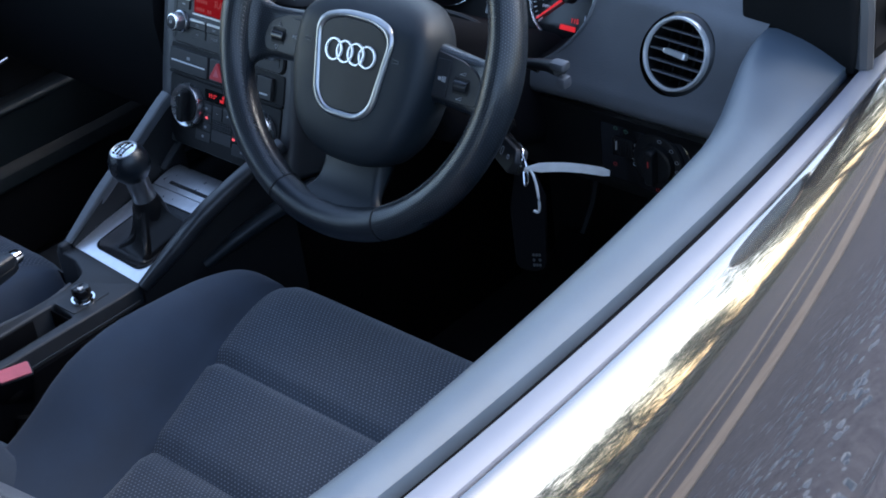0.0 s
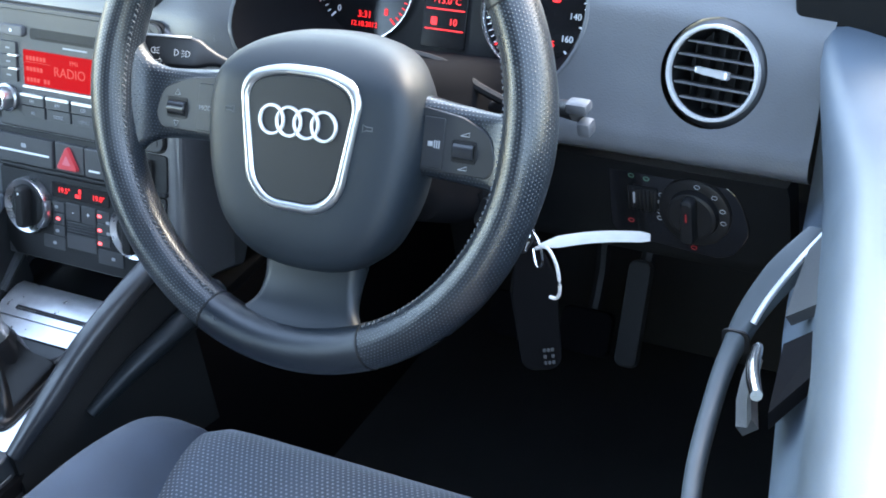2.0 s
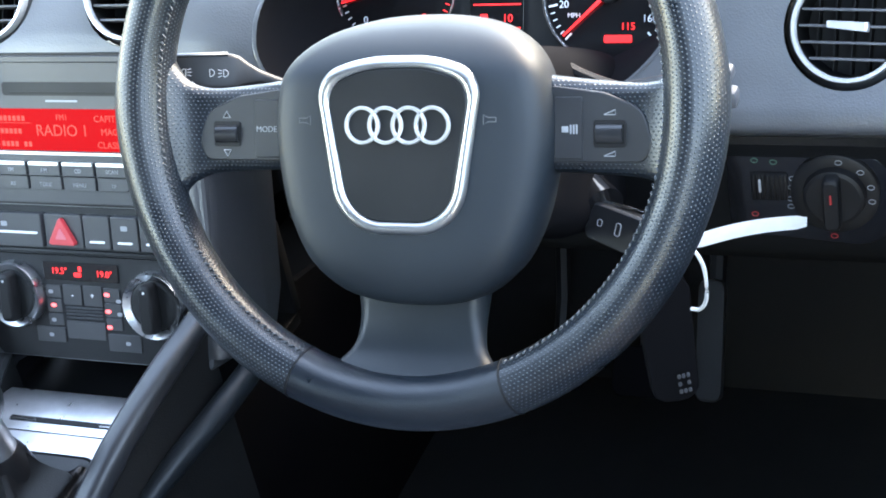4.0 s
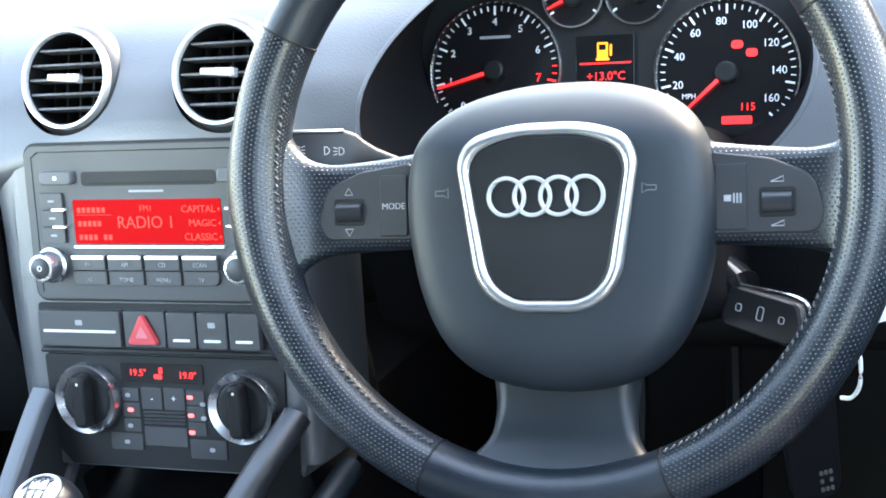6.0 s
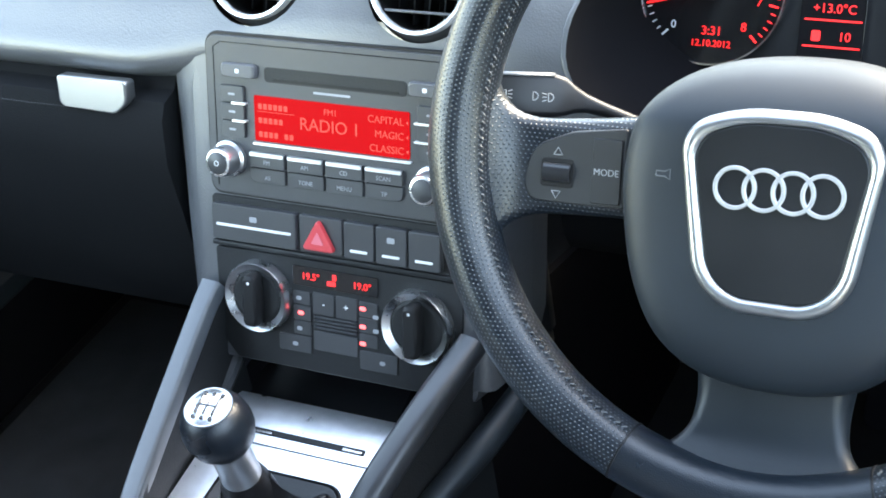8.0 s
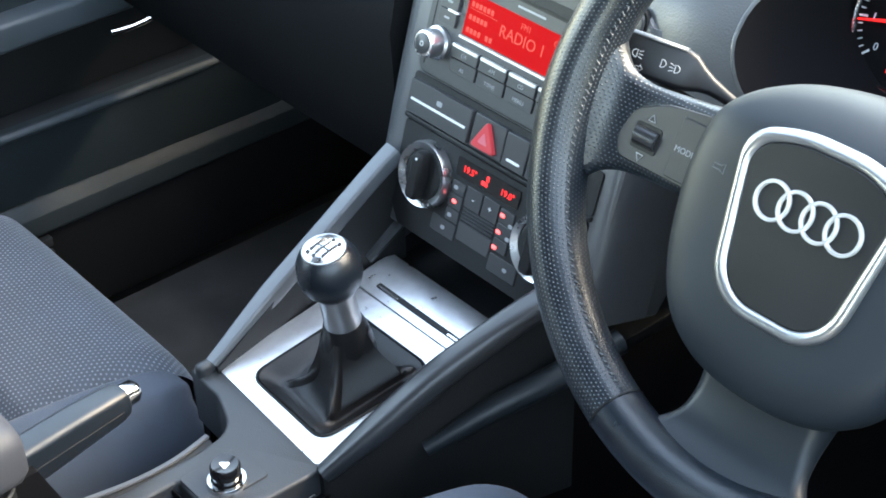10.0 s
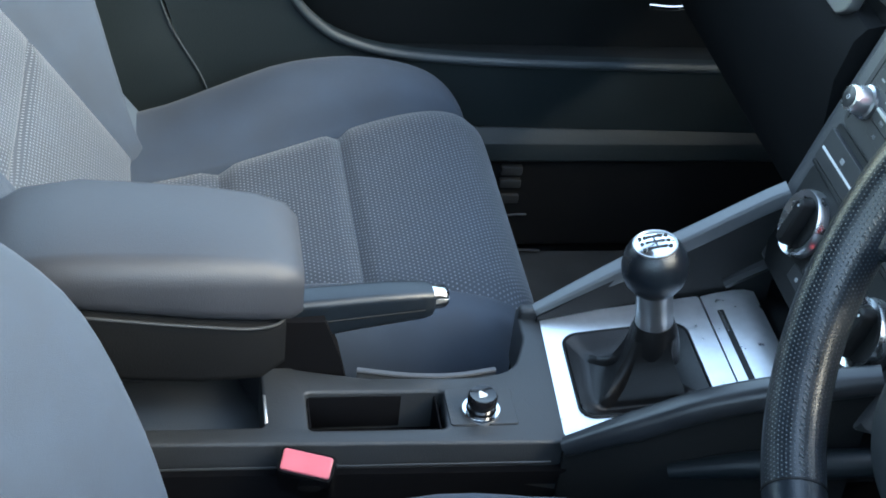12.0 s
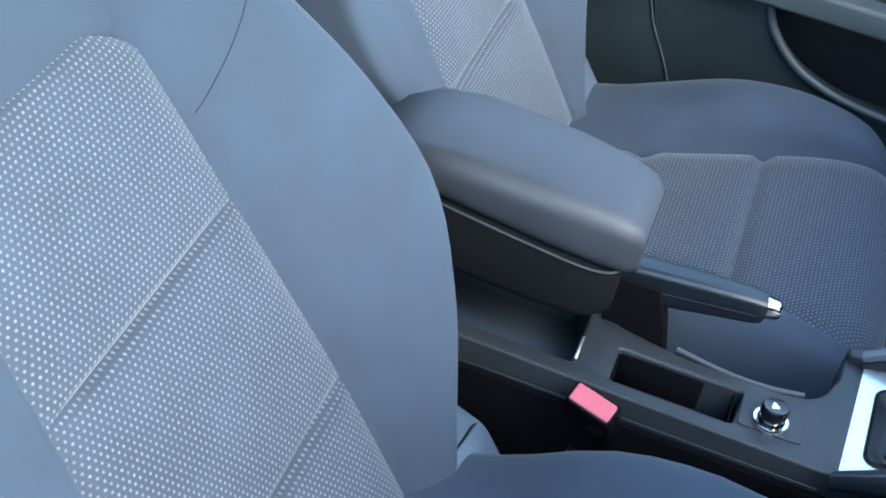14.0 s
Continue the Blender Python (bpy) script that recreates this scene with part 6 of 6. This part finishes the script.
skin_prof = [(p.x, 0.7715 + 0.90 * (p.y - 0.7715)) for p in spline([(0.8375, 0.752, 0), (0.8378, 0.770, 0), (0.8420, 0.7715, 0), (0.8500, 0.7655, 0), (0.8600, 0.7545, 0), (0.8700, 0.7405, 0), (0.8790, 0.7255, 0), (0.8875, 0.7090, 0), (0.8950, 0.6910, 0), (0.9015, 0.6700, 0), (0.9070, 0.6430, 0), (0.9110, 0.6000, 0), (0.9130, 0.5400, 0), (0.9135, 0.4700, 0), (0.9165, 0.4550, 0), (0.9140, 0.4400, 0), (0.9110, 0.3000, 0), (0.8980, 0.1500, 0), (0.8700, 0.0200, 0)], 60)]
part("outer_skin", loft([r + [r[-1] - Vector((0.02, 0, 0)), r[0] + Vector((0.012, 0, -0.25)), r[0] + Vector((0.012, 0, -0.01))] for r in along(skin_prof, np.linspace(-0.95, 0.397, 32))]), PAINT, ddoor, "dark glossy painted door skin")
# grab bar that arches out into the cabin, with the release handle in its recess above
bar = spline([(0.718, 0.092, 0.733), (0.706, 0.068, 0.721), (0.690, 0.040, 0.698), (0.683, 0.010, 0.676), (0.686, -0.030, 0.662), (0.693, -0.070, 0.655), (0.703, -0.105, 0.653), (0.721, -0.155, 0.660), (0.745, -0.205, 0.682), (0.773, -0.255, 0.706)], 40)
rows = []
for i, p in enumerate(bar):
    k = 1.0 + 0.75 * max(0.0, 1 - abs(i - 5) / 7)
    rows.append([p + Vector((q.x, 0, q.y)) for q in corner_loop([(-0.0062 * k, -0.0085), (0.0062 * k, -0.0085), (0.0062 * k, 0.0085), (-0.0062 * k, 0.0085)], 0.005, 4)])
part("grab_bar", loft(rows), DOORCARD, ddoor, "grey moulded grab bar")
part("bar_joint", loft([[p + Vector((q.x, e, q.y)) for q in corner_loop([(-0.0098, -0.0092), (0.0098, -0.0092), (0.0098, 0.0092), (-0.0098, 0.0092)], 0.005, 4)] for p, e in ((bar[11], 0.0008), (bar[11], -0.0008))]), BLACK, ddoor, "dark joint in the grab bar")
part("grab_edge", tube([Vector((p.x + 0.0085, p.y, p.z + 0.0075)) for p in bar[:11]], 0.0024, 8), SILVER, ddoor, "silver grab bar edge")
cup = [((0.720, -0.040, 0.733), (0.7265, -0.046, 0.741)), ((0.724, -0.065, 0.735), (0.7340, -0.075, 0.750)), ((0.730, -0.090, 0.739), (0.7450, -0.105, 0.758)), ((0.742, -0.122, 0.748), (0.7540, -0.128, 0.762))]
part("pull_cup", loft([[Vector(p), Vector(p).lerp(Vector(q), 0.5) + Vector((0.002, 0, -0.003)), Vector(q), Vector(q) + Vector((0.004, 0, -0.006)), Vector(p) + Vector((0.004, 0, -0.006))] for p, q in cup]), TRIM, ddoor, "grey scooped handle cup")
front_card = [((0.7300, -0.004, 0.738), (0.774, -0.010, 0.774)), ((0.7240, 0.030, 0.735), (0.768, 0.030, 0.770)), ((0.7170, 0.092, 0.735), (0.755, 0.092, 0.765))]
part("card_panel", loft([[Vector(p), Vector(q), Vector(q) + Vector((0.004, 0, -0.006)), Vector(p) + Vector((0.004, 0, -0.006))] for p, q in front_card]), TRIM, ddoor, "grey door card below the top trim")
# flat near-black plate stands in for the recess's shade behind the handle
part("pull_recess", loft([[Vector((x, y, z - d)) for x, y, z in ((0.738, -0.030, 0.738), (0.762, -0.020, 0.752), (0.778, -0.095, 0.775), (0.760, -0.118, 0.760))] for d in (0.0, 0.012)]), RUBBER, ddoor, "black plate standing for shade in the handle recess")
part("door_pull", tube([(0.7265, -0.042, 0.7415), (0.7290, -0.052, 0.7465), (0.7350, -0.074, 0.7545), (0.7430, -0.095, 0.7610), (0.7515, -0.113, 0.7665)], [0.003, 0.0038, 0.0042, 0.0042, 0.0036], 10, 20), CHROME, ddoor, "chrome door release handle")

# windscreen pillar and mirror
solid("wall_hinge", rbox(0.655, 0.735, 0.405, 0.625, 0.10, 0.790, 0.01), BLACK, "black door hinge pillar beside the dashboard", "pillar", "structure")
pillar = thing("windscreen_pillar", Matrix.Translation((0.75, 0.40, 0.80)), "black windscreen pillar trim at the door corner", "pillar")
secs = [[Vector((0.705 + q.x, 0.405 + q.y + dy, z)) for q in corner_loop([(-0.060 * k, -0.143 * k), (0.062 * k, -0.143 * k), (0.062 * k, 0.06 * k), (-0.060 * k, 0.06 * k)], 0.006, 5)] for z, k, dy in ((0.770, 0.97, 0.0), (0.800, 1.0, 0.0), (0.83, 1.0, 0.0), (0.90, 0.96, -0.01), (0.98, 0.9, -0.02))]
part("trim", loft(secs), GLOVE, pillar, "black plastic pillar trim")
mirror = thing("door_mirror", Matrix.Translation((0.88, 0.30, 0.80)), "black door mirror housing at the window corner", "door mirror")
part("corner_sail", loft([[Vector((x, y, z)) for y, z in ((0.300, 0.783), (0.50, 0.783), (0.50, 0.905), (0.37, 0.905), (0.300, 0.840))] for x in (0.715, 0.725, 0.760, 0.768)]), BLACK, mirror, "black corner panel")
part("sail_edge", tube([(0.770, 0.276, 0.776), (0.768, 0.280, 0.840), (0.757, 0.300, 0.910)], 0.009, 8, 10), SPOKE, mirror, "grey rubber window channel")
part("housing", loft([[Vector((0.905 + 0.072 * k * math.cos(a), y, 0.900 + 0.046 * k * math.sin(a))) for a in np.linspace(0, 2 * math.pi, 24, endpoint=False)] for y, k in ((0.28, 0.96), (0.285, 1.0), (0.33, 0.98), (0.37, 0.8), (0.395, 0.45))]), PAINT, mirror, "dark painted housing")
part("arm", tube([(0.75, 0.34, 0.805), (0.85, 0.335, 0.83), (0.90, 0.33, 0.845)], 0.022, 10, 8), BLACK, mirror)

# ---- passenger door ----
pdoor = thing("passenger_door", Matrix.Translation((-0.75, -0.1, 0.25)), "dark grey passenger door card with a long open pocket", "car door")
FD = Matrix(((0, 0, 1, -0.64), (1, 0, 0, 0), (0, 1, 0, 0), (0, 0, 0, 1)))
pocket = [(p.x, p.y) for p in spline([(-0.262, 0.512, 0), (-0.250, 0.484, 0), (-0.226, 0.457, 0), (-0.195, 0.437, 0), (-0.135, 0.420, 0), (-0.02, 0.411, 0), (0.168, 0.407, 0), (0.42, 0.403, 0), (0.58, 0.402, 0)], 24)] + [(0.58, 0.516), (0.0, 0.515)]
part("card", holed([Vector(p) for p in ((-0.330, 0.335), (0.60, 0.31), (0.60, 0.80), (-0.40, 0.80), (-0.398, 0.51), (-0.380, 0.45))], [[Vector(p) for p in pocket]], -0.02, 0.0), DOORLOW, pdoor, "dark grey door card", FD)
part("pocket_back", rbox(-0.715, -0.705, -0.30, 0.60, 0.37, 0.55, 0.001), LOWER, pdoor, "black pocket lining")
part("pocket_floor", rbox(-0.705, -0.6605, -0.30, 0.60, 0.375, 0.398, 0.002), LOWER, pdoor)
part("pocket_lip", tube([FD @ Vector((y, z, 0.001)) for y, z in pocket[:24]], 0.0055, 10), DOORCARD, pdoor, "pale grey pocket lip")
part("arm_ledge", loft([[Vector((-0.640 + q.x, y, 0.533 + q.y)) for q in corner_loop([(-0.004, -0.018), (0.026, -0.015), (0.026, 0.016), (-0.004, 0.019)], 0.006, 4)] for y in np.linspace(-0.36, 0.60, 14)]), DOORCARD, pdoor, "grey armrest ledge")
part("pocket_handle", tube([(-0.656, 0.150, 0.476), (-0.654, 0.175, 0.475), (-0.656, 0.200, 0.476)], 0.003, 8, 6), CHROME, pdoor, "chrome glint of the pocket catch")
rear = thing("rear_side_panel", Matrix.Translation((-0.73, -0.7, 0.25)), "dark grey plastic side panel behind the door", "panel")
part("panel", holed([Vector(p) for p in ((-1.05, 0.14), (-0.30, 0.14), (-0.334, 0.335), (-0.352, 0.39), (-0.384, 0.45), (-0.402, 0.51), (-0.404, 0.80), (-1.05, 0.80))], [], -0.02, 0.001), DOORLOW, rear, "", FD)
part("edge_seal", tube([FD @ Vector((y, z, 0.002)) for y, z in ((-0.332, 0.335), (-0.350, 0.39), (-0.382, 0.45), (-0.399, 0.51), (-0.4025, 0.58), (-0.403, 0.65), (-0.403, 0.72), (-0.403, 0.80))], 0.0011, 8, 40), DOORCARD, rear, "thin grey panel edge")
sill = thing("door_sill", Matrix.Translation((-0.68, 0.1, 0.14)), "dark plastic door sill strip along the passenger footwell", "sill")
part("strip", loft([[Vector((-0.665 + q.x, y, 0.300 + q.y)) for q in corner_loop([(0.0, -0.14), (0.035, -0.14), (0.020, 0.022), (0.0, 0.026)], 0.006, 4)] for y in np.linspace(-0.30, 0.60, 10)]), BLACK, sill)
part("tread", loft([[Vector((q.x, y, q.y)) for q in corner_loop([(-0.664, 0.284), (-0.627, 0.284), (-0.632, 0.306), (-0.645, 0.325), (-0.664, 0.327)], [0.002, 0.003, 0.008, 0.008, 0.002], 4)] for y in np.linspace(-0.29, 0.42, 10)]), DOORLOW, sill, "dark grey plastic sill tread")
mat_thing = thing("floor_mat", Matrix.Translation((-0.38, 0.25, 0.14)), "black carpet mat in the passenger footwell", "floor mat")
part("mat", rbox(-0.628, -0.12, -0.02, 0.55, 0.142, 0.156, 0.004), MAT, mat_thing)
part("clip", tube([(-0.6215, 0.018, 0.160), (-0.6195, 0.036, 0.163), (-0.6210, 0.058, 0.160)], 0.0016, 6, 8), SPOKE, mat_thing, "small grey clip")
part("clip", tube([(-0.6325, 0.014, 0.205), (-0.6315, 0.026, 0.207), (-0.6325, 0.038, 0.206)], 0.0014, 6, 8), SPOKE, sill, "small grey clip")
for z in (0.268, 0.250, 0.228):
    part("catch", rbox(-0.652, -0.632, 0.000, 0.026, z - 0.006, z + 0.006, 0.002), TRIM, sill, "dark grey plastic catch")

# ---- pedals ----
for x, y, z, w, h in ((0.432, 0.385, 0.385, 0.024, 0.11), (0.345, 0.44, 0.30, 0.060, 0.05), (0.255, 0.44, 0.30, 0.055, 0.05)):
    m = Matrix.Translation((x, y, z)) @ pose(0, 0, 0, 58)
    ped = thing("pedal", m, "worn grey rubber foot pedal on a black arm", "pedal", "pedals in the footwell")
    part("pad", slab(rect(-w / 2, w / 2, -h / 2, h / 2, 0.008), -0.006, 0.004, 0.002), LOWER if x > 0.4 else RUBBER, ped, "", m)
    part("arm", tube([(x, y + 0.016, z), (x, y + 0.06, z + 0.06), (x, 0.55, z + 0.20), (x, 0.63, z + 0.22)], 0.008, 8, 8), BLACK, ped)


# ---- trees and hedge beyond the road, mirrored in the paint ----
def tree(x, y, height, seed):
    rng = random.Random(seed)
    t = thing("tree", Matrix.Translation((x, y, GROUND)), "leafy green roadside tree", "tree", "roadside trees")
    base = Vector((x, y, GROUND))
    limbs = [tube([base, base + Vector((rng.uniform(-0.2, 0.2), rng.uniform(-0.2, 0.2), height * 0.45)), base + Vector((rng.uniform(-0.4, 0.4), rng.uniform(-0.4, 0.4), height * 0.85))], [height * 0.028, height * 0.02, height * 0.006], 8, 10)]
    tips = []
    for k in range(11):
        a, s = rng.uniform(0, 6.28), rng.uniform(0.25, 0.8)
        p = base + Vector((0, 0, height * s))
        q = p + Vector((math.cos(a), math.sin(a), rng.uniform(0.3, 0.9))) * height * rng.uniform(0.16, 0.32)
        limbs.append(tube([p, p.lerp(q, 0.5) + Vector((0, 0, 0.1)), q], [height * 0.010, height * 0.007, height * 0.003], 5, 6))
        tips += [p.lerp(q, 0.55), q, p.lerp(q, 0.8)]
    part("trunk", joined(*limbs), BARK, t, "brown bark trunk and limbs")
    bm = bmesh.new()
    for c in tips + [base + Vector((rng.uniform(-1, 1), rng.uniform(-1, 1), height * rng.uniform(0.75, 1.0))) for _ in range(6)]:
        spread = height * rng.uniform(0.07, 0.12)
        for _ in range(60):
            o = c + Vector([rng.gauss(0, spread) for _ in range(3)])
            d1 = Vector([rng.uniform(-1, 1) for _ in range(3)]).normalized() * height * 0.022
            d2 = d1.orthogonal().normalized() * height * 0.012
            bm.faces.new([bm.verts.new(o + e) for e in (-d1, d2, d1, -d2)])
    part("crown", bm, LEAF, t, "green leaf crown")


for k, (x, y, h) in enumerate(((10, -4, 5.0), (12, 1.5, 6.5), (9.5, 6, 4.4), (13, 11, 7.0), (11, 18, 6.0), (12, -11, 7.0), (16, 27, 8.0), (5, -18, 7.0), (8.8, 9.0, 3.6), (9.6, 12.5, 4.6), (9.0, 15.5, 3.4), (10.2, 21.0, 4.8), (9.4, 25.0, 4.2), (12, 32.0, 6.0), (8.6, 3.0, 3.0), (2.6, 24.0, 9.0), (5.2, 27.0, 8.0), (-0.5, 30.0, 10.0), (-4.0, 27.0, 9.0), (7.0, 33.0, 9.0))):
    tree(x, y, 0.72 * h, 11 + k)
hedge = bmesh.new()
rng = random.Random(5)
for _ in range(5000):
    o = Vector((rng.gauss(8.2, 0.45), rng.uniform(-25, 40), GROUND + abs(rng.gauss(0.45, 0.4))))
    d1 = Vector([rng.uniform(-1, 1) for _ in range(3)]).normalized() * 0.11
    d2 = d1.orthogonal().normalized() * 0.06
    hedge.faces.new([hedge.verts.new(o + e) for e in (-d1, d2, d1, -d2)])
solid("hedge", hedge, LEAF, "low green hedge along the far side of the road", "hedge", "stuff")

# ---- lettering ----
queue = []
for text, size, m, mat, parent, align, name in WRITING:
    cu = bpy.data.curves.new(name, "FONT")
    cu.body, cu.size, cu.align_x, cu.align_y, cu.extrude = text, size, align, "CENTER", 0.0002
    cu.resolution_u = 3
    ob = new(name, cu)
    queue.append((ob, cu, m, mat, parent, name))
graph = bpy.context.evaluated_depsgraph_get()
for ob, cu, m, mat, parent, name in queue:
    me = bpy.data.meshes.new_from_object(ob.evaluated_get(graph))
    bpy.data.objects.remove(ob)
    bpy.data.curves.remove(cu)
    me.materials.clear()
    me.materials.append(mat)
    me.transform(PLACE[parent.name].inverted() @ m)
    me.name = name
    made = new(name, me)
    made.parent = parent
